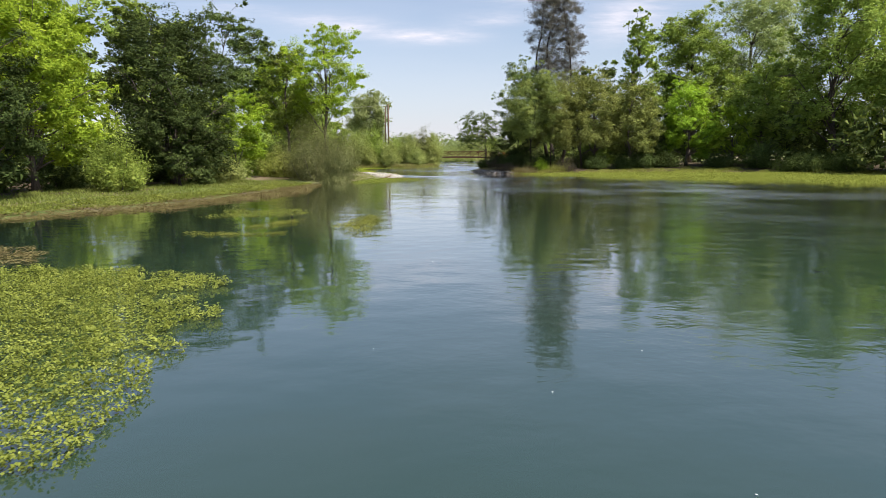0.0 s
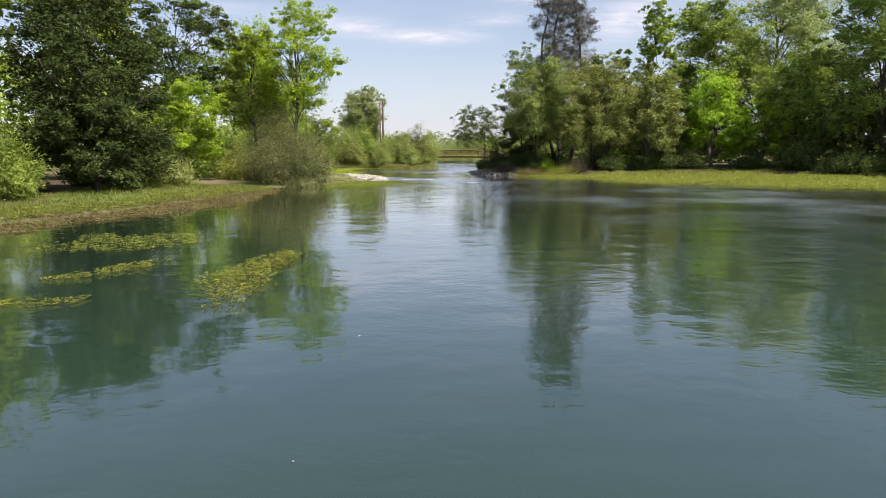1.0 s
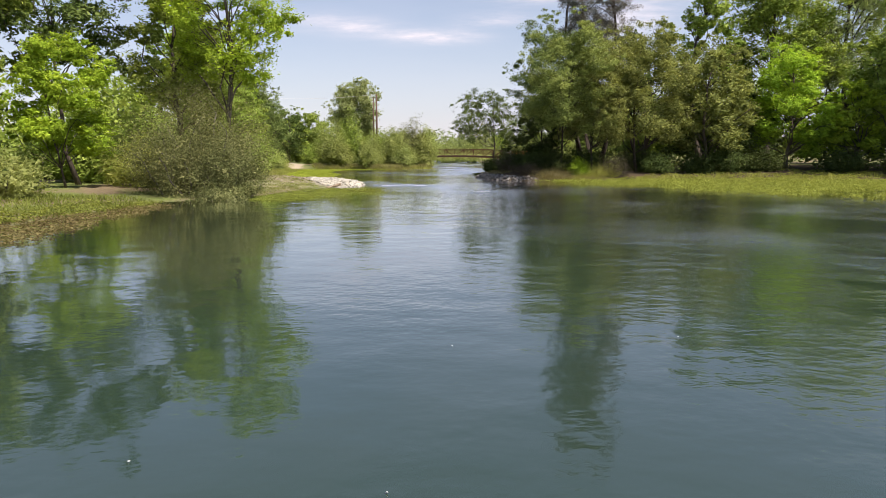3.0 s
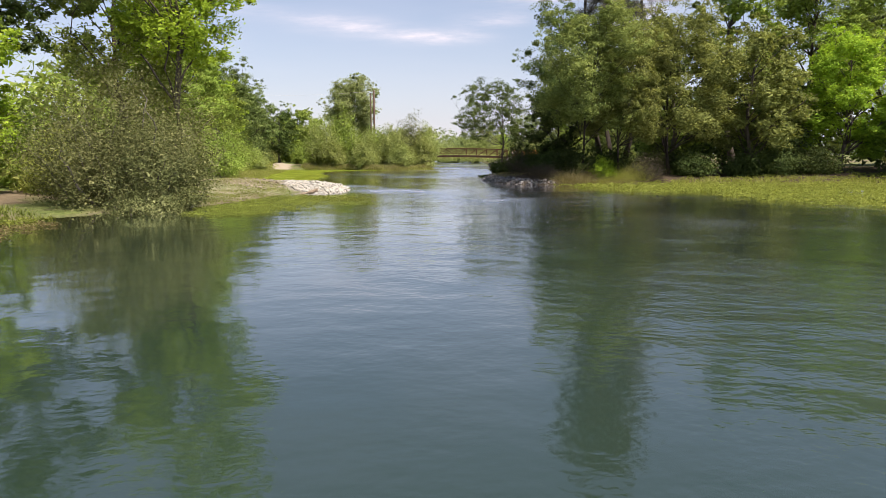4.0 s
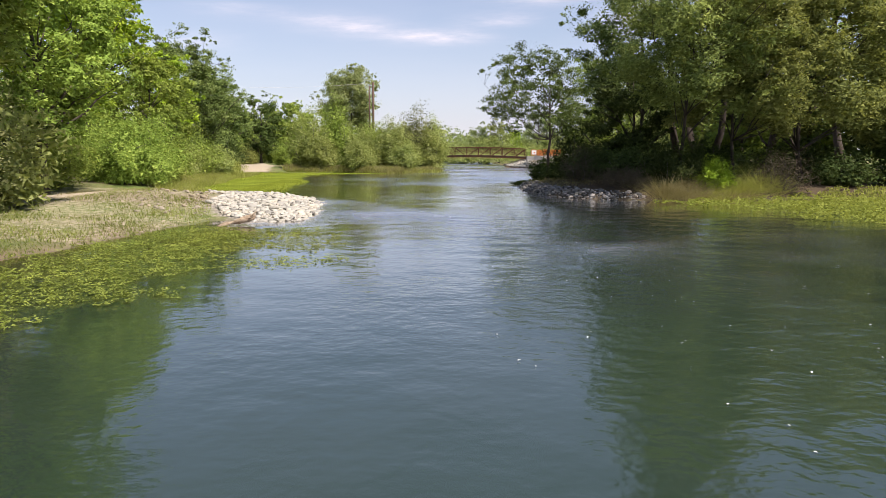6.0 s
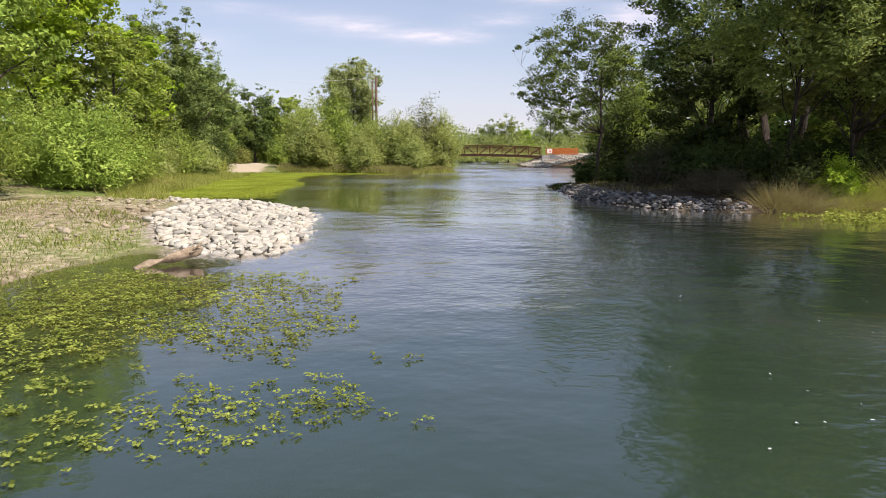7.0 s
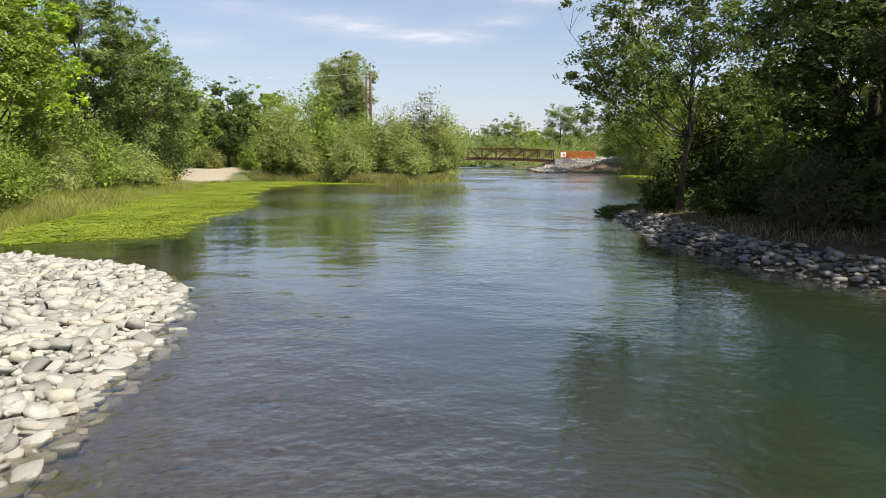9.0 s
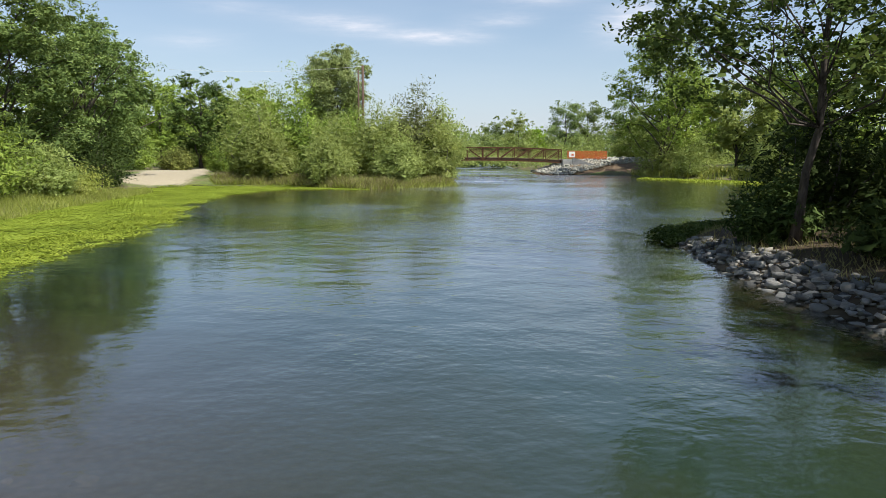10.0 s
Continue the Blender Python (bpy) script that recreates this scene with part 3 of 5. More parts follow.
def tree(name, leaf, x, y, tall, wide, label, seed, low=0.25, leaves=14000, size=0.30, lobes=9, clumps=26, open_=0.55, trunk=0.0,
         lean=(0, 0), stems=1, narrow=0.72, bark=None, droop=0.0, category="tree", group="", deep=1.0, spread=1.0, conic=False, limbs=0.42, core=0.45, shift=(0, 0), fine=False):
    """A tree at x, y: crown from low * tall up to tall, wide across; lobes of clumps of leaves on limbs.
    core: share of oversized inner leaves that close the lobes and block light. shift: how far the crown stands off its
    trunk. fine: four-cornered leaves."""
    g = np.random.default_rng(seed)
    z0 = height1(x, y) - 0.08
    bark = bark or BARK
    root = new(name)
    root.location = (x, y, z0)
    tagged(root, label, category, group)
    r0 = trunk or 0.0125 * tall + 0.04
    lean = np.array([lean[0], lean[1], 0.0])
    crown_mid = tall * (low + (1 - low) * 0.45)
    rz, rx = tall * (1 - low) / 2, wide / 2
    # lobes over the crown's egg
    centres, sizes = [], []
    lobes = int(lobes * 1.35)
    if fine:
        leaves, size = int(leaves * 0.86), size * 1.06
    elif size > 0.2:
        leaves, size = int(leaves * 0.78), size * 1.16
    else:
        leaves, size = int(leaves * 0.95), size * 1.05
    shift = np.array([shift[0], shift[1], 0.0])
    for i in range(lobes):
        f = (i + 0.5) / lobes
        zz = -0.95 + 1.85 * f
        ring = (math.sqrt(max(0.0, 1 - zz * zz)) if zz > 0 else 1 - 0.22 * zz * zz) * g.uniform(0.40, 0.80)
        if conic:
            ring = (0.75 - 0.28 * zz) * g.uniform(0.35, 0.75)
        ang = i * 2.399 + g.uniform(-0.5, 0.5)
        c = np.array([math.cos(ang) * ring * rx, math.sin(ang) * ring * rx * deep, tall * low + rz + zz * rz * 0.80])
        c += lean * (c[2] / tall) + shift * min(1.0, c[2] / (0.45 * tall))
        centres.append(c)
        sizes.append(min(rx * g.uniform(0.32, 0.54) * (1.0 if zz < 0.4 else 0.85), tall * 0.19))
    for i in range(int(lobes * 0.7)):
        zz = g.uniform(-0.6, 1.0)
        ring = math.sqrt(max(0.04, 1 - zz * zz)) * g.uniform(0.85, 1.10) if not conic else g.uniform(0.3, 0.8)
        ang = g.uniform(0, 6.283)
        c = np.array([math.cos(ang) * ring * rx, math.sin(ang) * ring * rx * deep, tall * low + rz + zz * rz * 0.98])
        centres.append(c + lean * (c[2] / tall) + shift * min(1.0, c[2] / (0.45 * tall)))
        sizes.append(min(rx * g.uniform(0.14, 0.26), tall * 0.1))
    top = np.array([0, 0, tall * 0.80]) + lean * 0.8
    # trunk or stems
    tips = []
    for s in range(stems):
        geo = Geo()
        off = np.array([0.0, 0.0, 0.0]) if stems == 1 else np.array([math.cos(s * 2.4), math.sin(s * 2.4), 0]) * r0 * 2.2
        end = top if stems == 1 else top + off * (0.6 if conic else 4) + g.normal(size=3) * np.array([wide * 0.12, wide * 0.12, 0.3]) * (0.3 if conic else 1)
        p = bent(off, end, 0, g, 9, 0.035)
        p[0] = off
        rr = [r0 * (1.45 if i == 0 else 1.0) * (1 - 0.82 * i / 8) / math.sqrt(stems) for i in range(9)]
        geo.tube(p, rr, 9)
        part("trunk", geo.mesh("trunk", bark, True), root)
        tips.append(p)
    pts, out, mid = [], [], []
    for i, (c, s) in enumerate(zip(centres, sizes)):
        geo = Geo()
        stem = tips[i % len(tips)]
        want = max(0.08 * tall, 0.85 * low * tall, c[2] - np.hypot(c[0], c[1]) * 0.75 - 0.05 * tall)
        j = int(np.argmin(np.abs(stem[:, 2] - want)))
        j = min(max(j, 1), 7)
        r1 = r0 * (1 - 0.82 * j / 8) * limbs / math.sqrt(stems) + 0.01
        limb = bent(stem[j], c, 0.03 * tall, g, 6)
        geo.tube(limb, [r1 * (1 - 0.75 * q / 5) for q in range(6)], 5)
        n = clumps if i < lobes else max(6, clumps // 3)
        d = unit(g.normal(size=(n, 3)))
        d[:, 2] = d[:, 2] * 0.8 + 0.12
        rad = s * g.uniform(open_, 1.12, n)[:, None]
        cc = c + d * rad * np.array([spread, spread, 0.85])
        for q in range(0, n, 4):
            b = bent(limb[4 + q % 2], cc[q], 0.0, g, 3)
            geo.tube(b, [r1 * 0.28, r1 * 0.18, r1 * 0.07], 4)
        part("limb", geo.mesh("limb", bark, True), root)
        pts.append(cc)
        out.append(np.full(n, s))
        mid.append(np.tile(c * np.array([0.85, 0.85, 1.0]) - np.array([0, 0, 0.25 * s]), (n, 1)))
    pts = np.concatenate(pts)
    out, mid = np.concatenate(out), np.concatenate(mid)
    keep = pts[:, 2] > 0.15
    pts, out, mid = pts[keep], out[keep], mid[keep]
    load = g.gamma(1.25, 1.0, len(pts)) * (0.35 + out / out.max())
    pick = g.choice(len(pts), leaves, p=load / load.sum())
    puff = g.normal(size=(leaves, 3))
    puff = unit(puff) * (g.random((leaves, 1)) ** 0.6)
    c = pts[pick] + puff * (out[pick] * g.uniform(0.17, 0.36, len(pts))[pick])[:, None] * np.array([1.1, 1.1, 0.72])
    face = unit(c - mid[pick])
    face, c = face[c[:, 2] > 0.1], c[c[:, 2] > 0.1]
    broad = narrow > 0.3
    tri = broad and not fine
    q = leaf_quads(c, size * 1.3 if tri else size, size * narrow * (1.3 if tri else 1), g, droop, 0.42, broad, face if broad else None)
    if core > 0 and broad:
        # oversized leaves added inside the lobes to block light and darken gaps
        n = int(leaves * core * 0.5)
        vol = np.array(sizes[:lobes]) ** 2
        own = g.choice(lobes, n, p=vol / vol.sum())
        way = unit(g.normal(size=(n, 3))) * g.random((n, 1)) ** 0.5
        ci = np.array(centres)[own] + way * np.array(sizes)[own][:, None] * np.array([0.62, 0.62, 0.5]) - np.array([0, 0, 0.12]) * np.array(sizes)[own][:, None]
        way, ci = way[ci[:, 2] > 0.2], ci[ci[:, 2] > 0.2]
        q = np.concatenate([q, leaf_quads(ci, size * 2.3, size * 2.0 * max(narrow, 0.6), g, droop, 0.5, True, unit(way))])
    q = q if fine else q[:, :3]
    part("crown", quads_mesh("crown", q, LEAF[leaf]), root)
    return root


def bush(name, leaf, x, y, tall, wide, label, seed, leaves=9000, size=0.2, narrow=0.4, stems=9, category="bush", low=0.0, spike=0.0, group="", fine=False):
    """Many-stemmed shrub: arching stems from the ground, leaves along their upper parts."""
    g = np.random.default_rng(seed)
    z0 = height1(x, y) - 0.06
    leaves, size = int(leaves * 0.72), size * 1.05
    root = new(name)
    root.location = (x, y, z0)
    tagged(root, label, category, group)
    cents, weight = [], []
    nst = stems * 3
    for s in range(nst):
        ang = s * 2.399
        f = math.sqrt((s + 0.5) / nst)
        rad = wide / 2 * f * g.uniform(0.75, 1.05)
        hh = tall * (1.0 - 0.62 * f ** 2.2) * g.uniform(0.78, 1.05)
        end = np.array([math.cos(ang) * rad, math.sin(ang) * rad, hh])
        foot = np.array([math.cos(ang), math.sin(ang), 0]) * rad * 0.45
        if s % 3 == 0:
            geo = Geo()
            p = bent(foot, foot + (end - foot) * 0.82, tall * 0.05, g, 6)
            geo.tube(p, [0.009 * tall * (1 - 0.85 * q / 5) + 0.006 for q in range(6)], 5)
            part("stem", geo.mesh("stem", BARK_GREY, True), root)
        for t in np.linspace(0.10 + low, 1.0, 8):
            cents.append(foot + (end - foot) * t + g.normal(size=3) * 0.06 * wide * np.array([1, 1, 0.6]))
            weight.append(0.15 * wide * (0.6 + 0.4 * t))
    cents, weight = np.array(cents), np.array(weight)
    pick = g.integers(0, len(cents), leaves)
    puff = unit(g.normal(size=(leaves, 3))) * g.random((leaves, 1)) ** 0.5
    c = cents[pick] + puff * weight[pick][:, None] * np.array([0.9, 0.9, 0.75 + spike])
    c = c[c[:, 2] > 0.04]
    face = unit(c - np.array([0, 0, tall * 0.35])) * 0.8
    big = 1.0 if fine else 1.33
    q = leaf_quads(c, size * big, size * narrow * big, g, -0.1, 0.3, not fine or size > 0.16, face)
    # oversized inner leaves, added to block light through the shrub
    if leaf != "twig":
        n = int(leaves * (0.3 if fine else 0.16))
        pick = g.integers(0, len(cents), n)
        ci = cents[pick] * np.array([0.88, 0.88, 0.84]) + g.normal(size=(n, 3)) * 0.3 * weight[pick][:, None]
        ci = ci[ci[:, 2] > 0.1]
        q = np.concatenate([q, leaf_quads(ci, size * (1.4 if fine else 2.2), size * (0.9 if fine else 1.5), g, -0.1, 0.3, True, unit(ci + np.array([0, 0, 0.01])))])
    part("crown", quads_mesh("crown", q if fine else q[:, :3], LEAF[leaf]), root)
    return root


BOX = "bright yellow-green box elder tree on the river bank"
OAK = "dense dark green live oak on the river bank"
OLI = "dull olive-green oak with dark limbs on the bank"
COT = "tall mid-green cottonwood standing behind the bank trees"

# west bank, upstream to downstream
tree("tree", "liveoak", -31, 44.5, 14, 8, OAK, 11, low=0.02, leaves=24000, size=0.17, lobes=12)
tree("tree", "bright", -32.2, 52, 17, 10.5, BOX, 12, low=0.06, leaves=36000, size=0.19, lobes=14, clumps=30)
# understory
for i, (x, y, h, w, sp) in enumerate(((-33, 58, 4, 7, "oak"), (-34, 66, 5, 7, "green"), (-31, 74, 4.5, 7, "oak"), (-33, 82, 5, 8, "green"), (-27.5, 78, 3.2, 5, "willow"), (-29, 92, 6, 8, "green"), (-24, 90, 5, 7, "green"), (-18.5, 92, 5.5, 7, "willow"), (-23, 98, 5, 7, "green"), (-38, 54, 5, 8, "oak"), (-37, 100, 7, 9, "green"), (-31, 112, 7, 9, "green"), (-34, 130, 7, 9, "green"), (-18, 86, 4.2, 6, "willow"))):
    bush("bush", sp, x, y, h, w, "leafy undergrowth between the bank trees", 500 + i, leaves=int(720 * w), size=0.27, narrow=0.6, stems=7)
tree("tree", "liveoak", -27, 66, 18, 12.5, "large dark live oak with foliage down to the grass", 13, low=0.02, leaves=44000, size=0.19, lobes=17, clumps=36)
tree("tree", "liveoak", -25, 62.5, 8, 8, "low dark live oak under a larger one", 14, low=0.0, leaves=17000, size=0.18, lobes=9)
bush("bush", "green", -26.8, 54.2, 4.4, 6.0, "rounded light green willow bush above the bank", 15, leaves=14000, size=0.17)
tree("tree", "green", -43, 70, 24, 14, COT, 16, low=0.2, leaves=15000, size=0.40, lobes=12)
tree("tree", "green", -36, 84, 23, 13, COT, 17, low=0.2, leaves=15000, size=0.36, lobes=12, open_=0.4)
tree("tree", "oak", -28, 88, 23, 11, "tall thin-crowned oak with dark crooked limbs", 18, core=0.2, trunk=0.17, low=0.35, leaves=24000, size=0.21, lobes=12, clumps=22)
tree("tree", "bright", -25, 81, 11.4, 7.4, "young yellow-green box elder with a slim dark trunk", 19, core=0.3, trunk=0.07, low=0.14, leaves=19000, size=0.19, lobes=9)
tree("tree", "bright", -17, 88.5, 20.5, 11, "airy yellow-green cottonwood leaning over the water", 20, core=0.15, low=0.34, leaves=30000, size=0.18, lobes=13, lean=(2.2, -1.5), clumps=22)
tree("tree", "green", -21.5, 93, 19, 9, "airy grey-green poplar beside a brighter tree", 21, core=0.2, low=0.25, leaves=20000, size=0.21, lobes=11)
bush("bush", "grey", -14.9, 79.0, 7.6, 11.5, "broad grey-olive willow thicket at the water's edge", 22, leaves=84000, size=0.094, narrow=0.42, stems=14, fine=True)
bush("bush", "grey", -12.3, 77.5, 4.6, 5.6, "low grey-olive willow shrub overhanging the water", 522, leaves=27000, size=0.10, narrow=0.5, stems=8, fine=True)
bush("bush", "grey", -12.2, 75.6, 1.7, 4.2, "low grey-olive willow skirt trailing in the water", 523, leaves=12000, size=0.095, narrow=0.5, stems=7, fine=True)
bush("bush", "grass", -21, 84, 3.6, 6.0, "light green shrub behind the bank grass", 23, leaves=8000, size=0.2)
bush("bush", "willow", -24, 73, 3.0, 5.0, "light green shrub under the trees", 24, leaves=6000, size=0.2)
tree("tree", "green", -20.5, 99, 14, 9, "leafy green box elder behind the sandy bank", 25, low=0.12, leaves=21000, size=0.175, lobes=12)
# behind the gravel bar and round the cove
bush("bush", "green", -21.5, 111, 5.4, 7.5, "leafy light green bush behind the sandy bank", 26, leaves=24000, size=0.14, narrow=0.5)
bush("bush", "green", -23.2, 117.5, 4.8, 6.5, "leafy light green bush at the cove", 27, leaves=19000, size=0.14, narrow=0.5)
for i, (x, y, h, w, sp) in enumerate(((-24.6, 121.5, 3.4, 5.5, "green"), (-26, 128, 3.8, 6, "willow"), (-24.5, 113.6, 3.4, 5, "green"), (-28, 118, 5, 6, "green"), (-25.2, 137, 3, 5, "willow"))):
    bush("bush", sp, x, y, h, w, "leafy light green bush crowding the cove bank", 560 + i, leaves=int(2300 * w), size=0.15, narrow=0.5)
bush("bush", "green", -24.5, 104.5, 5.8, 8, "leafy green thicket behind the sandy bank", 28, leaves=20000, size=0.14)
tree("tree", "bright", -31, 122, 21, 11, BOX, 29, low=0.2, leaves=16000, size=0.27, lobes=12)
tree("tree", "green", -26.5, 125, 12, 8, "green box elder crowding the cove bank", 30, low=0.08, leaves=15000, size=0.19, lobes=10)
tree("tree", "bright", -28, 131, 13, 6.5, "young yellow-green box elder with a slim dark trunk", 31, core=0.15, low=0.3, leaves=8000, size=0.24, lobes=8)
tree("tree", "green", -37, 136, 24, 11, "tall cottonwood with an open crown and dark limbs", 32, core=0.15, low=0.4, leaves=11000, size=0.30, lobes=10)
tree("tree", "greyoak", -31, 143, 16.5, 11, "broad grey-green oak above the cove", 33, low=0.06, leaves=32000, size=0.18, lobes=14, clumps=30)
tree("tree", "greyoak", -31, 152, 14.5, 10, "broad grey-green oak above the cove", 34, low=0.06, leaves=27000, size=0.18, lobes=12)
tree("tree", "greyoak", -34.6, 162, 15.5, 10.5, "grey-green oak beside a sandy track", 35, low=0.06, leaves=15000, size=0.22, lobes=12)
tree("tree", "oak", -33.8, 185, 13, 8.2, "small grey-green oak at the end of a row", 36, low=0.06, leaves=11000, size=0.22, lobes=10)
bush("bush", "grass", -24.9, 140, 2.0, 4.6, "low light green shrub at the foot of an oak", 37, leaves=6000, size=0.13)
bush("bush", "green", -26.5, 134, 5.0, 6.5, "green shrub at the foot of an oak", 38, leaves=8000, size=0.18)
for i, (x, y, h, w) in enumerate(((-31.5, 187, 4.5, 7), (-37, 192, 5, 8), (-26, 172, 3.4, 5), (-35.5, 181, 3, 5), (-40, 178, 5, 8), (-42, 164, 5, 9))):
    bush("bush", "olive" if i % 2 else "green", x, y, h, w, "leafy shrub beside a sandy track", 700 + i, leaves=int(1300 * w), size=0.22, narrow=0.5)
bush("bush", "liveoak", -28.4, 149.2, 5.4, 6.4, "dark oak scrub hanging over the floating plants", 39, leaves=14000, size=0.15)
# willow point
WIL = "tall grey-green willow thicket on the point"
for i, (x, y, h, w, sp) in enumerate(((-20.6, 164, 8.8, 8, "willow"), (-17.5, 167, 10.5, 8, "green"), (-13, 164, 6.4, 6, "willow"), (-12, 172, 7.6, 7, "green"),
                                      (-8.5, 164, 7.6, 7.5, "willow"), (-5.5, 168, 9.6, 8, "grey"), (-3.0, 164.5, 6.6, 6, "willow"), (-2.8, 171, 8.8, 7, "willow"),
                                      (-18.5, 161.6, 5, 6, "willow"), (-6.5, 160, 4.6, 5.5, "willow"), (-12.5, 159, 4.2, 5.5, "willow"), (-3.5, 180, 6.5, 6, "willow"),
                                      (-24, 178, 9.5, 8, "green"), (-4.6, 190, 5, 5, "willow"))):
    bush("bush", sp, x, y, h, w, WIL if sp != "green" else "tall bright green thicket on the point", 50 + i, leaves=int(1600 * w), size=0.27, narrow=0.4, stems=11)
# far bank and distance
tree("tree", "pale", -28.4, 254, 26.9, 17.5, "large round-topped cottonwood rising behind the willows", 70, low=0.20, leaves=62000, size=0.28, lobes=20, clumps=46, open_=0.4, limbs=0.2)
tree("tree", "green", -34, 205, 13.5, 10, "green cottonwood behind the willow thickets", 71, low=0.15, leaves=8000, size=0.4)
for i, (x, y, h, w, sp) in enumerate(((-52, 215, 15, 14, "green"), (-48, 240, 13, 14, "oak"), (-14, 255, 11, 11, "green"), (-5, 262, 12, 9, "willow"),
                                      (2, 268, 10, 10, "green"), (9, 262, 13.5, 9, "green"), (14.5, 258, 13, 7.5, "willow"), (20, 270, 10, 9, "bright"),
                                      (25, 252, 15.5, 10, "green"), (31, 256, 15, 9, "green"), (38, 245, 17, 12, "green"), (33, 225, 10, 8, "willow"),
                                      (46, 230, 18, 13, "oak"), (-70, 190, 18, 16, "oak"), (-60, 160, 19, 15, "green"), (58, 215, 18, 14, "green"))):
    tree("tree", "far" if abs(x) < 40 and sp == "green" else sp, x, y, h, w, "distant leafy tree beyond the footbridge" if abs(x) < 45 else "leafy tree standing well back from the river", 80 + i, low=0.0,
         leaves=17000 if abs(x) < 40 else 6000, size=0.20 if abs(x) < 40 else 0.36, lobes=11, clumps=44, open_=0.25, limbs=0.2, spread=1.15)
# east headland and bank
# alder in dark oak leaves: its backlit look is put into the colour
tree("tree", "oak", 7.48, 116.9, 10.0, 7.6, "slender open-crowned alder on the stony headland", 100, low=0.33, leaves=26000, size=0.115, lobes=13, clumps=20, lean=(-0.1, -1.0), shift=(-1.2, -0.6), trunk=0.13, narrow=0.6, limbs=0.22, bark=BARK, core=0.06, fine=True)
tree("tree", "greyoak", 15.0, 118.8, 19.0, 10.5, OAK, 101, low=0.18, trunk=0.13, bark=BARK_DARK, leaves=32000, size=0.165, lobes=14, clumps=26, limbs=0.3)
# leant past the view's right edge so that its crown shades the rocks
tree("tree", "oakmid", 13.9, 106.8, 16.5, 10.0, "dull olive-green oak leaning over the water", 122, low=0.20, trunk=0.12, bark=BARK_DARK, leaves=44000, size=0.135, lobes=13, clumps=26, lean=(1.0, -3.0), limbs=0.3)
# dark tree added to fill the shade behind the alder
tree("tree", "liveoak", 12.6, 112.6, 8.5, 6.0, "low dark live oak added to stand for the headland's shade", 123, low=0.05, leaves=16000, size=0.14, lobes=9, bark=BARK_DARK)
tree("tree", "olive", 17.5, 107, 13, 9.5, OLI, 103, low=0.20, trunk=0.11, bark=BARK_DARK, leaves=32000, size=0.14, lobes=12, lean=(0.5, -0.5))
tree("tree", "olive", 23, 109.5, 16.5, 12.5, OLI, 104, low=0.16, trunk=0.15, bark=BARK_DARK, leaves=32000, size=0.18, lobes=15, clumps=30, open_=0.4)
tree("tree", "olive", 31.5, 111, 15.5, 11, OLI, 105, low=0.06, leaves=20000, size=0.22, lobes=13)
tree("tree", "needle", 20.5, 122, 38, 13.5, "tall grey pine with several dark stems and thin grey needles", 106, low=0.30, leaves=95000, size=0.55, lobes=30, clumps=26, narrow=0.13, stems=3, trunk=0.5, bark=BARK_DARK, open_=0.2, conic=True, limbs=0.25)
tree("tree", "bright", 41.5, 113, 15, 10.5, BOX, 107, low=0.06, leaves=28000, size=0.20, lobes=13)
tree("tree", "bright", 48, 111, 10.5, 8, BOX, 108, low=0.05, leaves=11000, size=0.26, lobes=10)
tree("tree", "oak", 37, 117, 12, 9, OAK, 109, low=0.0, leaves=12000, size=0.26)
tree("tree", "green", 54, 112, 19, 12, "leafy green cottonwood on the shaded bank", 110, low=0.05, leaves=17000, size=0.30, lobes=13)
tree("tree", "green", 60, 101, 32, 19, "large leafy cottonwood on the shaded bank", 111, low=0.05, leaves=44000, size=0.28, lobes=18, clumps=32)
tree("tree", "bright", 69, 90, 25, 15, BOX, 112, low=0.05, leaves=28000, size=0.28, lobes=15)
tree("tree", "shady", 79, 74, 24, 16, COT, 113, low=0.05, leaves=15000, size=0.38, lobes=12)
tree("tree", "green", 38.5, 131, 30, 9.5, "tall narrow cottonwood with an airy top", 114, core=0.15, low=0.3, leaves=12000, size=0.36, lobes=12, clumps=18)
tree("tree", "green", 50.5, 136, 32, 17, COT, 115, low=0.2, leaves=34000, size=0.30, lobes=16, clumps=34)
tree("tree", "pale", 67, 143, 39, 24, "very tall silvery willow with arching limbs", 116, low=0.15, leaves=52000, size=0.34, lobes=20, clumps=34, narrow=0.5)
tree("tree", "shady", 84, 125, 38, 21, COT, 117, low=0.1, leaves=22000, size=0.42, lobes=13)
tree("tree", "oak", 29, 126, 20, 11, OAK, 118, low=0.1, leaves=14000, size=0.30, lobes=11)
tree("tree", "oak", 62, 122, 20, 14, OAK, 119, low=0.0, leaves=15000, size=0.32, lobes=12)
# bay beyond the headland
for i, (x, y, h, w, sp) in enumerate(((34, 200, 15, 11, "green"), (27.4, 190.5, 22.5, 14.5, "green"), (37, 189, 13, 11, "willow"), (43, 178, 17, 12, "green"), (48, 163, 15, 11, "green"), (50, 204, 19, 14, "oak"),
                                      (44, 148, 14, 11, "green"), (33, 141, 10, 8, "green"))):
    tree("tree", sp, x, y, h, w, "leafy tree on the far side of the bay", 130 + i, low=0.04, leaves=26000 if i == 1 else 12000, size=0.21 if i == 1 else 0.30, lobes=14 if i == 1 else 11)
for i, (x, y, h, w) in enumerate(((29.5, 185, 5.5, 7), (36, 177, 5, 6), (43, 166, 4.5, 6), (27.2, 190.4, 6.5, 8))):
    bush("bush", "willow", x, y, h, w, "rounded light green willow bush at the bay", 140 + i, leaves=6000, size=0.24)
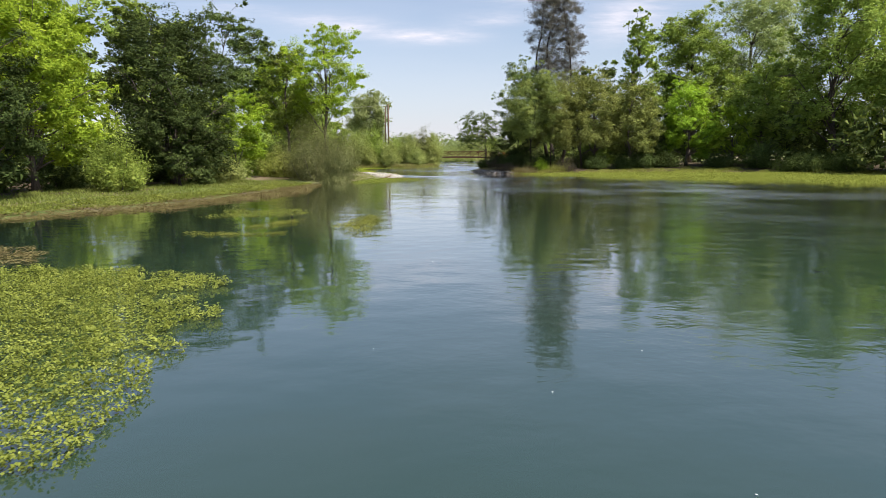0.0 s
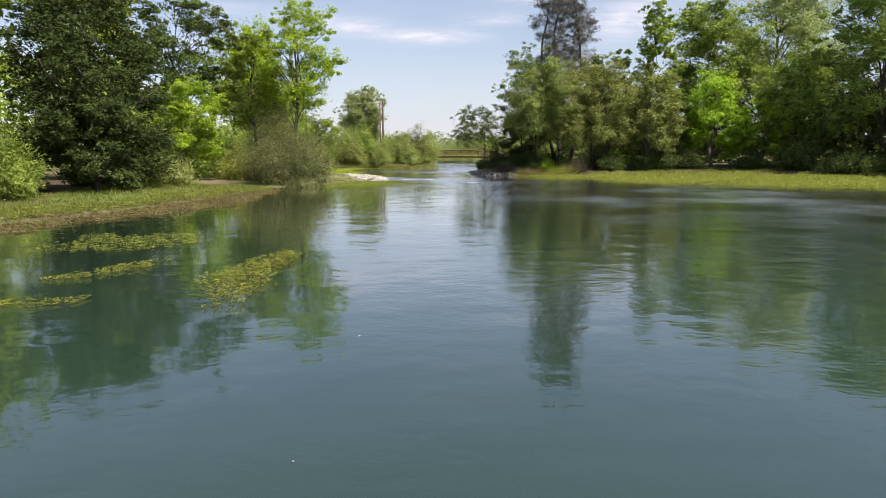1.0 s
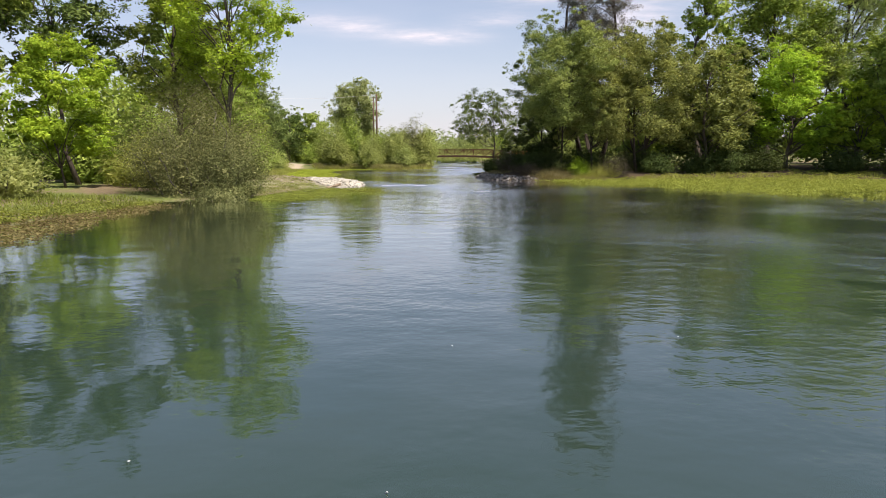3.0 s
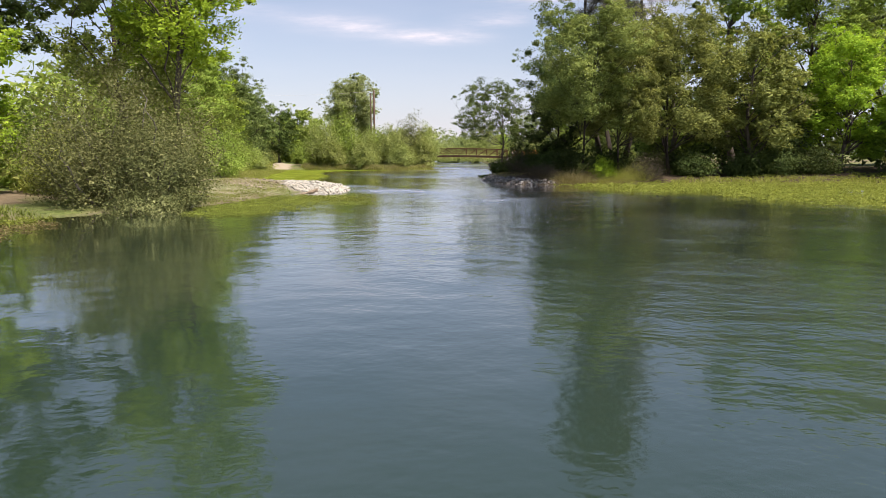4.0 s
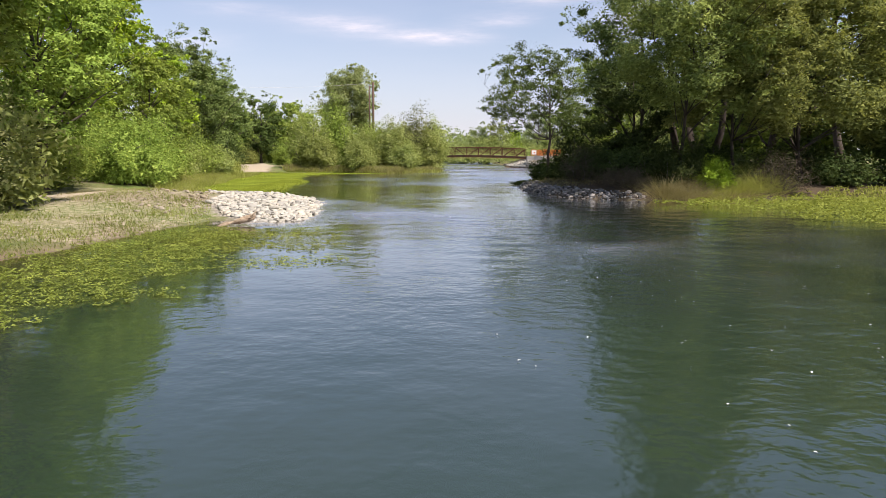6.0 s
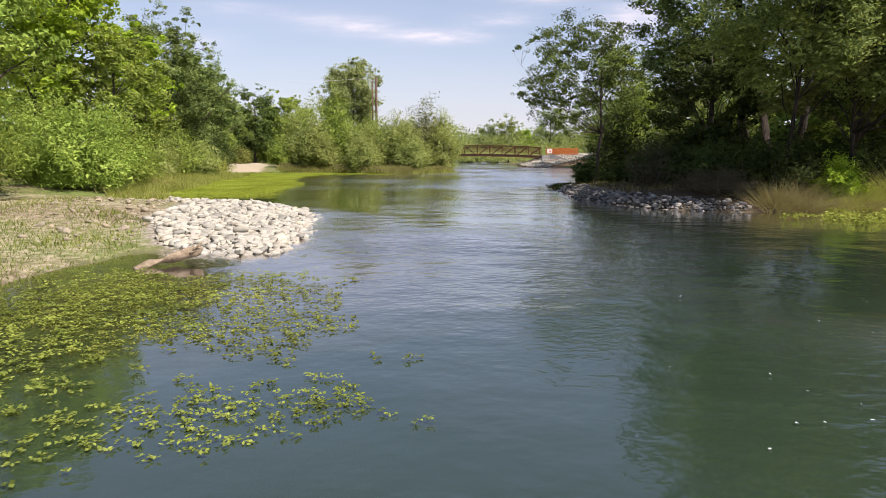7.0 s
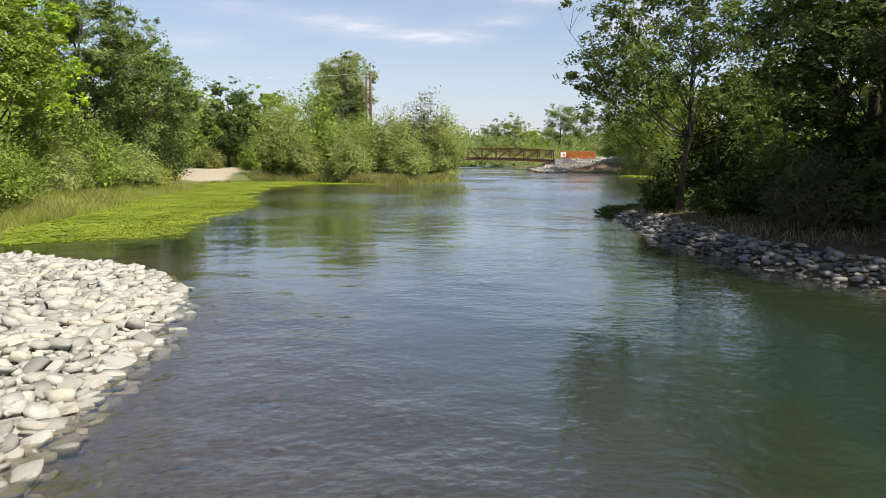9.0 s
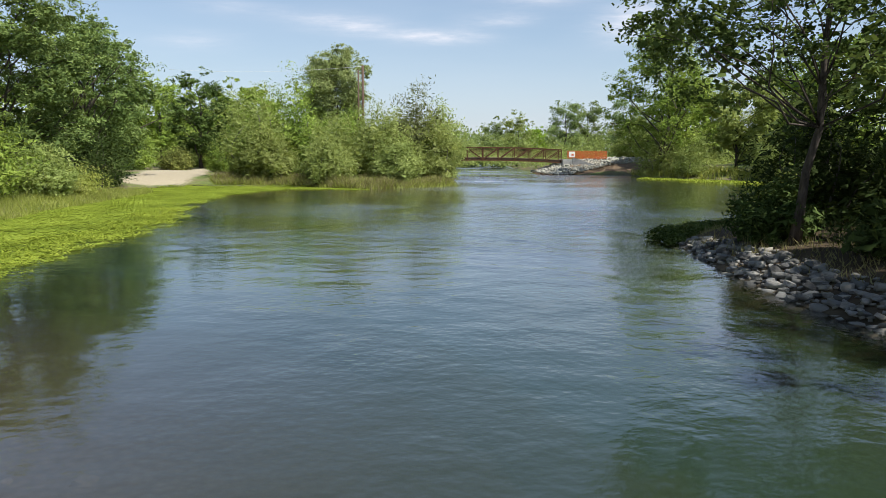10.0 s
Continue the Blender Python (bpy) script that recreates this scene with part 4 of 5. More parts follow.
# dark bushes added along the east bank in place of the trees' shade
for i, (x, y) in enumerate(((52.5, 97.4), (57.5, 93), (62, 86.5), (67, 78), (70.5, 70), (50, 104), (57, 98))):
    bush("bush", "oak", x, y, 2.6 + 0.9 * (i % 3), 7.0, "dark leafy thicket standing in for shade under the bank trees", 600 + i, leaves=8500, size=0.20, narrow=0.6, stems=6)
# undergrowth on the headland; its dark leaf tone stands in for shade
for i, (x, y, h, w, sp, lab) in enumerate(((9.8, 105.8, 1.1, 3.2, "twig", "bare brown brush on the shaded headland"), (9.2, 109.6, 2.0, 3.6, "liveoak", "leafy shrub on the headland, shade put into its leaf colour"), (12.5, 115, 3, 5, "liveoak", "leafy shrub on the headland, shade put into its leaf colour"), (13, 106.6, 2.6, 5, "liveoak", "leafy shrub under the oaks, shade put into its leaf colour"), (17, 110, 2.6, 6, "liveoak", "leafy shrub under the oaks, shade put into its leaf colour"), (24, 112, 3, 7, "liveoak", "leafy shrub under the oaks, shade put into its leaf colour"), (33, 110, 3.2, 8, "liveoak", "leafy shrub under the oaks, shade put into its leaf colour"), (9.8, 120.2, 4.6, 4.6, "liveoak", "leafy shrub on the headland, shade put into its leaf colour"), (9.6, 112, 2.2, 4.0, "liveoak", "leafy shrub on the headland, shade put into its leaf colour"),
                                           (13, 121, 3, 5, "oak", "leafy shrub on the headland, shade put into its leaf colour"), (10.6, 104.8, 1.3, 2.6, "twig", "bare brown brush above the shore rocks"), (12, 110, 2.4, 4.5, "oak", "low shrub under the oaks, shade put into its leaf colour"), (8.2, 113.6, 1.5, 3, "liveoak", "low shrub above the shore rocks, shade put into its leaf colour"), (7.3, 117.8, 1.9, 2.6, "liveoak", "low dark shrub round the alder's foot"), (9.8, 108.6, 1.6, 3, "liveoak", "low shrub above the shore rocks, shade put into its leaf colour"), (11, 107.6, 2.2, 4, "liveoak", "low shrub under the oaks, shade put into its leaf colour"), (8.4, 108.6, 2.4, 3.2, "twig", "bare brown brush under the oaks"),
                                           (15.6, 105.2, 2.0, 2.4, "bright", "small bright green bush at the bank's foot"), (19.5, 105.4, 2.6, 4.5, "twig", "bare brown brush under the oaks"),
                                           (25, 109, 2.2, 5, "liveoak", "low shrub under the oaks, shade put into its leaf colour"), (30, 109.5, 2.2, 5, "liveoak", "leafy shrub under the oaks, shade put into its leaf colour"),
                                           (37, 109, 2.6, 6, "liveoak", "leafy shrub under the oaks, shade put into its leaf colour"), (45, 107.5, 2.6, 6, "liveoak", "leafy shrub under the trees, shade put into its leaf colour"),
                                           (53, 97, 3, 7, "oak", "leafy shrub under the trees, shade put into its leaf colour"), (62, 85, 3.4, 7, "green", "green shrub on the shaded bank"))):
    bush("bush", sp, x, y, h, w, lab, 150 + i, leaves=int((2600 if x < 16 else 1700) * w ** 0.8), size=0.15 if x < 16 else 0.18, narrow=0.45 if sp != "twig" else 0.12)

# ---- far woods closing the valley ----
def woods(name, label, spots, seed, leaf="far", size=1.0, per=260):
    g = np.random.default_rng(seed)
    cs, ss = [], []
    for x, y, h, w in spots:
        n = per
        d = unit(g.normal(size=(n, 3))) * g.uniform(0.55, 1.0, (n, 1))
        wob = 1 + 0.25 * np.sin(d[:, :1] * 5 + x) * np.cos(d[:, 1:2] * 4 + y)
        c = d * wob * np.array([w / 2, w / 2, h * 0.52]) + np.array([x, y, h * 0.50 + 0.6])
        cs.append(c[c[:, 2] > 0.4])
    c = np.concatenate(cs)
    ob = new(name, quads_mesh(name, leaf_quads(c, size * 1.25, size * 0.9, g, 0, 0.25, True)[:, :3], LEAF[leaf]))
    return tagged(ob, label, "trees", kind="stuff")


gw = np.random.default_rng(5)
ring = [(x, 310 + 20 * math.sin(x * 0.05) + gw.uniform(-10, 25), gw.uniform(8, 12.5), gw.uniform(12, 18)) for x in np.arange(-190, 200, 5)]
woods("far_woods", "green line of trees along the horizon, haze put into their colour", ring, 6, "far", 1.1, 520)
low = [(x, 228 + gw.uniform(-4, 8), gw.uniform(2.5, 4.5), gw.uniform(7, 10)) for x in np.arange(-40, 60, 4.5)] + [(x, 262 + gw.uniform(-6, 10), gw.uniform(5, 8), gw.uniform(9, 13)) for x in np.arange(-60, 70, 6)] + [(x, 243 + gw.uniform(-4, 4), gw.uniform(5, 9), gw.uniform(7, 10)) for x in np.arange(-2, 44, 4)]
woods("bank_scrub", "light green scrub along the far bank", low, 10, "willow", 0.42, 620)
side = [(-48 - gw.uniform(0, 22), y, gw.uniform(9, 17), gw.uniform(11, 15)) for y in np.arange(20, 300, 5)]
woods("west_woods", "thick green woods behind the west bank", side, 8, "green", 1.0, 420)
side = [(x + gw.uniform(-5, 5), y + gw.uniform(-4, 4), gw.uniform(7, 13), gw.uniform(10, 14)) for x, y in [(92 - 0.0 * q, q) for q in range(20, 120, 7)] + [(30 + q * 0.9, 150 - 0.28 * q) for q in range(0, 75, 6)] + [(58 + q * 0.1, 120 - q * 0.6) for q in range(0, 70, 8)] + [(60, q) for q in range(150, 300, 8)]]
woods("east_woods", "thick green woods behind the east bank", side, 9, "oak", 0.9, 460)


# ---- floating plants ----
def mat(name, label, poly, leaf, per_m2, size, seed, gaps=0.35, tall=0.10, scale=1.4, edge=0.8, lie=0.72, holes=9.0):
    """A raft of floating plants: rosettes of small leaves inside a ragged outline."""
    g = np.random.default_rng(seed)
    xs, ys = [p[0] for p in poly], [p[1] for p in poly]
    area = (max(xs) - min(xs)) * (max(ys) - min(ys))
    n = int(area * per_m2 / 6)
    px, py = g.uniform(min(xs) - 0.5, max(xs) + 0.5, n), g.uniform(min(ys) - 0.5, max(ys) + 0.5, n)
    sd = signed(px, py, poly)
    rough = lumps(px + 3 * seed, py, scale) * 0.6 + lumps(px * 1.3, py + seed, scale * 0.37) * 0.5
    inner = np.clip(-sd / edge, -1, 3)
    keep = (rough + inner * 0.9 > gaps * 2 - 0.5) & (sd < edge * 0.45) & (lumps(px * 0.8 + seed, py, scale * 1.7) + rough * 0.5 > -holes)
    px, py = px[keep], py[keep]
    m = len(px)
    k = 6
    ang = g.uniform(0, 6.283, (m, k))
    rad = g.uniform(0.2, 1.0, (m, k)) * size * 1.3
    z = tall * g.uniform(0.15, 1.0, (m, 1)) * g.uniform(0.6, 1.1, (m, k)) + 0.012 + np.maximum(height(px, py), 0.0)[:, None]
    c = np.stack([px[:, None] + np.cos(ang) * rad, py[:, None] + np.sin(ang) * rad, z], -1).reshape(-1, 3)
    ob = new(name, quads_mesh(name, leaf_quads(c, size, size * 0.75, g, 0, lie), LEAF[leaf]))
    return tagged(ob, label, "water plants", kind="stuff")


mat("water_primrose", "dense raft of yellow-green floating water primrose", [(-13.3, 17.95), (-9.12, 17.57), (-7.03, 16.43), (-5.32, 15.48), (-6.74, 14.44), (-4.46, 12.73), (-4.84, 11.02), (-3.89, 9.31), (-4.08, 7.98), (-3.7, 6.93), (-4.46, 5.7), (-6.17, 4.37), (-8.55, 5.7), (-13.3, 13.3)], "mat", 820, 0.054, 201, gaps=0.22, tall=0.22, edge=0.7, lie=0.55)
mat("withered_plants", "brown withered raft of water plants", [(-22, 25), (-15.2, 22.6), (-12.4, 21), (-11.8, 19), (-17, 18.5), (-22, 19)], "matbrown", 260, 0.09, 202, gaps=0.3)
mat("floating_weed", "long yellow-green patch of floating weed", [(-8.6, 28.3), (-7.6, 28.9), (-6.9, 30.2), (-6.6, 31.6), (-7.3, 31.4), (-8.0, 29.8)], "weed", 1100, 0.055, 203, gaps=0.22, tall=0.09, scale=0.6, edge=0.4)
mat("floating_weed", "small mustard-yellow patch of floating weed", [(-4.7, 28.6), (-3.9, 28.2), (-3.2, 30), (-3.3, 32.6), (-4.0, 32.2), (-4.6, 30)], "weed", 1000, 0.055, 204, gaps=0.28, tall=0.10, scale=0.6, edge=0.4)
mat("floating_weed", "thin mustard-coloured strip of floating weed", [(-10.4, 25.8), (-8.4, 25.2), (-6.5, 26.0), (-6.6, 26.6), (-8.6, 26.3), (-10.4, 26.8)], "weed", 800, 0.055, 205, gaps=0.30, tall=0.06, scale=0.6, edge=0.4)
mat("floating_weed", "ragged mustard-green patch of floating weed", [(-2.75, 33.08), (-3.92, 32.25), (-4.13, 29.65), (-4.87, 28.7), (-4.68, 27.64), (-3.58, 25.47), (-2.77, 25.6), (-2.4, 26.76), (-3.08, 28.98), (-3.11, 30.19), (-2.73, 31.47)], "weed", 700, 0.055, 215, gaps=0.55, tall=0.20, scale=0.5, edge=0.45)
mat("floating_weed", "scattered dark scraps of floating weed", [(-13, 33), (-9, 33), (-6.5, 35), (-8, 38.5), (-13, 38)], "primrose", 200, 0.07, 216, gaps=0.66, tall=0.04, scale=0.8, edge=0.6)
mat("withered_plants", "strip of withered brown plants along the bank", [(-23, 30), (-19.6, 33.8), (-16, 38), (-13, 47), (-11.6, 53.5), (-12.2, 60), (-12.8, 66), (-13, 70.5), (-15, 71), (-16, 62), (-18, 48), (-20, 41.5), (-25, 32)],
    "matbrown", 150, 0.10, 206, gaps=0.25, tall=0.10)
mat("bank_plants", "bright green low plants on the bank edge", [(-24, 33), (-20.4, 38.4), (-17.8, 46), (-16, 56), (-14.8, 66), (-14.2, 72), (-18, 72), (-20, 56), (-23, 44), (-28, 36)],
    "primrose", 80, 0.14, 207, gaps=0.25, tall=0.2)
mat("water_primrose", "loose raft of yellow-green floating water primrose", [(-10.4, 74.6), (-8.4, 72.6), (-6.4, 73.6), (-5.2, 77.5), (-5.4, 82), (-5.2, 86.5), (-8.4, 89), (-10, 87), (-10.6, 80)],
    "primrose", 560, 0.056, 208, gaps=0.46, tall=0.08, edge=1.2, scale=0.7)
mat("water_primrose", "scattered tufts of floating water primrose", [(-9.2, 84), (-6.6, 82.6), (-4.6, 82.4), (-3.2, 82.6), (-2.0, 82.2), (-2.6, 84.6), (-3.4, 87.6), (-5.0, 88.4), (-8.6, 88.8)], "primrose", 620, 0.045, 209, gaps=0.64, tall=0.04, scale=0.5)
mat("water_primrose", "small tufts of water primrose beside the stones", [(-6.4, 87.1), (-4.4, 86.7), (-3.7, 87.5), (-4.3, 88.5), (-6.1, 88.6)], "primrose", 700, 0.05, 219, gaps=0.5, tall=0.1, scale=0.4, edge=0.5)
mat("water_primrose", "trailing tufts of floating water primrose", [(-6, 79.6), (-4.2, 80), (-3.0, 80.2), (-1.8, 81.2), (-2.2, 82.6), (-4.2, 82.2), (-5.6, 81.8)], "primrose", 700, 0.045, 217, gaps=0.60, tall=0.05, scale=0.4, edge=0.5)
mat("duckweed", "flat bright green carpet of duckweed over the cove", [(-12.4, 112.6), (-12.6, 116), (-13.1, 121), (-13.4, 127), (-15.8, 136), (-17.4, 146), (-14.7, 154), (-9, 153.2), (-8.4, 156), (-16, 158.8), (-24.5, 159.2), (-27.8, 154),
    (-26, 147), (-23.4, 140), (-22.6, 132), (-20.8, 124), (-19.5, 114), (-16.0, 109.8)], "algae", 210, 0.09, 210, gaps=0.36, tall=0.03, edge=1.0, lie=0.9)
mat("duckweed", "thin film of duckweed under the green carpet", [(-12.8, 112.8), (-13.0, 116), (-13.6, 121), (-13.9, 127), (-16.3, 136), (-17.9, 146), (-15.2, 154.4), (-9.5, 153.8), (-8.8, 155.6), (-16, 158.4), (-24.5, 158.8), (-27.4, 154),
    (-26, 147), (-23.4, 140), (-22.6, 132), (-20.8, 124), (-19.5, 114), (-16.0, 110.2)], "algae", 44, 0.30, 218, gaps=0.33, tall=0.004, edge=1.0, lie=1.0)
mat("water_primrose", "leafy bright green raft of water plants", [(-11.9, 112.4), (-12.2, 116), (-12.8, 121), (-13.0, 127), (-15.6, 134), (-17.2, 134), (-15.6, 126), (-15.4, 112)], "algae", 300, 0.085, 211, gaps=0.34, tall=0.12)
mat("water_primrose", "broad yellow-green raft of floating water plants", [(8.8, 102.8), (11, 99.4), (14.4, 92), (18, 81.5), (25.5, 72), (34.7, 66), (40, 60), (52, 60), (60, 84), (60, 96), (47, 108), (36, 111.5), (25, 108.5), (15, 103.8)],
    "mat", 72, 0.13, 212, gaps=0.50, tall=0.24, scale=2.4, edge=2.0, lie=0.6, holes=0.62)
mat("duckweed", "bright green strip of floating plants along the bay", [(24.0, 187), (32, 177), (39, 168), (41, 158), (37, 156), (31, 168), (22, 182)], "algae", 40, 0.26, 213, gaps=0.25, tall=0.1, scale=3)
mat("floating_weed", "dark clump of weed off the headland", [(5.6, 121.0), (5.5, 122.6), (6.6, 124.4), (9.0, 127.0), (10.6, 128.2), (10.8, 126.6), (8.2, 124.0), (6.8, 121.8)], "oak", 520, 0.10, 214, gaps=0.2, tall=0.26, lie=0.4)


# ---- grass ----
def grass(name, label, poly, leaf, per_m2, tall, seed, width=0.035, patchy=0.3, category="grass", tuft=0, clump=0.16):
    g = np.random.default_rng(seed)
    xs, ys = [p[0] for p in poly], [p[1] for p in poly]
    n = int((max(xs) - min(xs)) * (max(ys) - min(ys)) * per_m2)
    px, py = g.uniform(min(xs), max(xs), n), g.uniform(min(ys), max(ys), n)
    keep = inside(px, py, poly) & (lumps(px + seed, py, 1.6) * 0.5 + lumps(px, py + seed, 5.0) * 0.5 + g.normal(size=n) * 0.3 > patchy * 2 - 1)
    px, py = px[keep], py[keep]
    n = len(px)
    if tuft:
        mx, my = g.uniform(min(xs), max(xs), n // tuft + 1), g.uniform(min(ys), max(ys), n // tuft + 1)
        ok = inside(mx, my, poly)
        mx, my = mx[ok], my[ok]
        own = g.integers(0, len(mx), n)
        px, py = mx[own] + g.normal(size=n) * clump, my[own] + g.normal(size=n) * clump
    z = np.maximum(height(px, py), -0.02) - 0.02
    base = np.stack([px, py, z], -1)
    h = (tall * g.uniform(0.45, 1.25, n) * (0.75 + 0.35 * lumps(px, py, 1.1)))[:, None]
    if tuft:
        h = h * (0.6 + 0.7 * np.random.default_rng(seed + 1).random(len(mx)))[own][:, None]
        away = np.stack([px - mx[own], py - my[own]], -1) / clump
        tip = base + np.concatenate([(away * 0.7 + g.normal(size=(n, 2)) * 0.35) * h, h * g.uniform(0.45, 0.95, (n, 1))], 1)
    else:
        tip = base + np.concatenate([g.normal(size=(n, 2)) * 0.5 * h, h], 1)
    a = g.uniform(0, 6.283, n)
    s = np.stack([np.cos(a), np.sin(a), np.zeros(n)], -1) * width
    q = np.stack([base - s * 1.2, base + s * 1.2, tip], 1)
    return tagged(new(name, quads_mesh(name, q, LEAF[leaf])), label, category, kind="stuff")


grass("bank_grass", "tufted green grass on the west bank", [(-26, 33), (-19.5, 41), (-17.2, 50), (-15.6, 60), (-14.4, 72), (-18, 75), (-26, 76), (-30, 60), (-34, 42)], "sedge", 44, 0.36, 301, 0.026, 0.25)
grass("bank_grass", "low dry grass on the sandy bank", [(-12, 76), (-10, 84), (-9.2, 90), (-11.4, 97), (-13, 103), (-22, 108), (-26, 92), (-18, 82)], "straw", 44, 0.15, 302, 0.010, 0.45)
grass("bank_grass", "sparse green grass on the sandy bank", [(-12, 76), (-9.8, 86), (-9.0, 90.4), (-10.6, 95), (-16, 100), (-20, 86)], "sedge", 140, 0.15, 303, 0.012, 0.42)
grass("reeds", "tall pale grass fringing the cove", [(-15.5, 108.6), (-18.6, 113.5), (-19.8, 124), (-21.8, 132), (-22.4, 140), (-23.6, 148), (-26.5, 149), (-25, 132), (-22.6, 114), (-18, 107)], "grass", 120, 0.55, 304, 0.016, 0.2)
grass("reeds", "pale dry grass fringing the cove", [(-15.5, 108.6), (-18.6, 113.5), (-19.8, 124), (-21.8, 132), (-22.4, 140), (-23.6, 148), (-27, 149), (-26, 132), (-24, 114), (-18, 107)], "straw", 10, 0.6, 312, 0.016, 0.35)
grass("reeds", "pale grass beside a sandy track", [(-36, 150), (-28.5, 150), (-29.4, 154.4), (-33, 160), (-36, 164)], "grass", 60, 0.2, 313, 0.02, 0.15)
grass("reeds", "dry straw-coloured grass along the point", [(-23, 159.2), (-16, 158.6), (-8.8, 155), (-2.4, 160), (-1.2, 165), (-3.5, 168), (-10, 159), (-17, 162), (-24, 162)], "straw", 210, 0.85, 305, 0.03, 0.15)
grass("reeds", "green reeds along the point", [(-23, 159), (-16, 158.4), (-8.8, 154.8), (-2.2, 159.6), (-1, 165), (-3.5, 168), (-10, 158), (-17, 162), (-24, 161)], "grass", 90, 0.85, 306, 0.03, 0.2)
grass("reeds", "tall mixed green and dry grass at the headland", [(11.7, 103.6), (12.4, 103.0), (15, 103.0), (16.6, 103.6), (15.6, 105.2), (14, 105.4), (12, 105.0)], "straw", 420, 1.35, 307, 0.011, 0.3, tuft=420, clump=0.42)
grass("reeds", "tall green grass at the headland", [(12.0, 104.0), (12.8, 103.2), (16, 103.9), (20, 104.6), (19, 105.8), (14, 105.6)], "grass", 520, 1.45, 308, 0.011, 0.3, tuft=380, clump=0.42)
grass("bank_grass", "shaded grass along the east bank", [(22, 103.2), (33, 102.2), (46, 97.4), (58, 86.4), (66, 67), (70, 70), (60, 92), (47, 103), (33, 107), (22, 106)], "grass", 24, 0.5, 309, 0.04, 0.4)
grass("bank_grass", "thin shaded grass on the headland", [(6, 121), (5.9, 115), (7, 107), (12, 105), (20, 107), (20, 118), (12, 126), (8, 124)], "straw", 60, 0.35, 310, 0.012, 0.35)
grass("reeds", "light green grass round the bay", [(14, 129), (24, 136), (36, 146), (42, 158), (40, 168), (33, 177), (25, 187), (25, 197), (30, 196), (44, 170), (46, 154), (36, 141), (18, 128)], "grass", 14, 1.2, 311, 0.07, 0.3)


# ---- stones ----
def stone_mesh(name, seed, mat_):
    g = np.random.default_rng(seed)
    geo = Geo()
    seg, rings = 8, 3
    wob = g.uniform(0.66, 1.26, (rings + 1, seg))
    tip = g.uniform(-0.45, 0.45, 2)
    slope = g.uniform(-0.32, 0.32, 2)
    geo.v.append(Vector((0, 0, -1)))
    for r in range(1, rings):
        th = math.pi * r / rings
        for q in range(seg):
            a = 2 * math.pi * q / seg
            k = wob[r, q]
            cx, cy = math.cos(a), math.sin(a)
            cx, cy = math.copysign(abs(cx) ** 0.75, cx), math.copysign(abs(cy) ** 0.75, cy)
            geo.v.append(Vector((math.sin(th) ** 0.5 * cx * k, math.sin(th) ** 0.5 * cy * k, -math.copysign(abs(math.cos(th)) ** 0.6, math.cos(th)) * (0.78 + 0.3 * k) + slope[0] * cx + slope[1] * cy)))
    geo.v.append(Vector((tip[0], tip[1], 0.98 + slope[0] * tip[0] + slope[1] * tip[1])))
    last = len(geo.v) - 1
    for q in range(seg):
        t = (q + 1) % seg
        geo.f.append((0, 1 + t, 1 + q))
        for r in range(rings - 2):
            o = 1 + r * seg
            geo.f.append((o + q, o + t, o + seg + t, o + seg + q))
        o = 1 + (rings - 2) * seg
        geo.f.append((o + q, o + t, last))
    return geo.mesh(name, mat_, seed % 5 > 0)


def stone_spots(poly, step, seed, jitter=0.42, over=0.12):
    g = np.random.default_rng(seed)
    xs, ys = [p[0] for p in poly], [p[1] for p in poly]
    gx, gy = np.meshgrid(np.arange(min(xs) - over, max(xs) + over, step), np.arange(min(ys) - over, max(ys) + over, step))
    gx, gy = gx.ravel() + g.uniform(-1, 1, gx.size) * step * jitter, gy.ravel() + g.uniform(-1, 1, gy.size) * step * jitter
    k = signed(gx, gy, poly) < g.uniform(-0.1, over, gx.size)
    return gx[k], gy[k]


def pile(name, label, poly, mats_, step, low, high, seed, single, flat=0.5, lift=0.0, zfun=height, category="stones", over=0.12, jitter=0.42):
    """A heap of river stones. single(x, y): which of them lie as parts of their own; the others are joined."""
    g = np.random.default_rng(seed)
    root = new(name)
    x0, y0 = poly[0]
    tagged(root, label, category)
    shapes = [stone_mesh("stone", seed + i, mats_) for i in range(7)]
    corner = [np.array([tuple(v.co) for v in me.vertices]) for me in shapes]
    faces = [[tuple(p.vertices) for p in me.polygons] for me in shapes]
    px, py = stone_spots(poly, step, seed, jitter, over)
    pz = zfun(px, py)
    rest_v, rest_f, soft, at, made = [], [], [], 0, 0
    for i in range(len(px)):
        s = low + (high - low) * g.random() ** 2.2
        sc = Vector((s * g.uniform(0.85, 1.4), s * g.uniform(0.66, 1.02), s * flat * g.uniform(0.7, 1.2)))
        m = Matrix.LocRotScale((px[i], py[i], pz[i] + sc.z * g.uniform(0.2, 0.9) + lift), Euler((g.normal() * 0.22, g.normal() * 0.22, g.uniform(0, 6.283))), sc)
        j = i % 7
        if made < 300 and single(px[i], py[i]):
            ob = new("stone", shapes[j])
            ob.parent = root
            ob.matrix_basis = m
            made += 1
        else:
            a = np.array(m)
            rest_v.append(corner[j] @ a[:3, :3].T + a[:3, 3])
            rest_f += [tuple(q + at for q in f) for f in faces[j]]
            soft += [(seed + j) % 5 > 0] * len(faces[j])
            at += len(corner[j])
    if rest_v:
        me = bpy.data.meshes.new("rubble")
        me.from_pydata(np.concatenate(rest_v).tolist(), [], rest_f)
        me.materials.append(mats_)
        me.polygons.foreach_set("use_smooth", soft)
        me.update()
        tagged(part("rubble", me, root), kind="stuff")
    return root


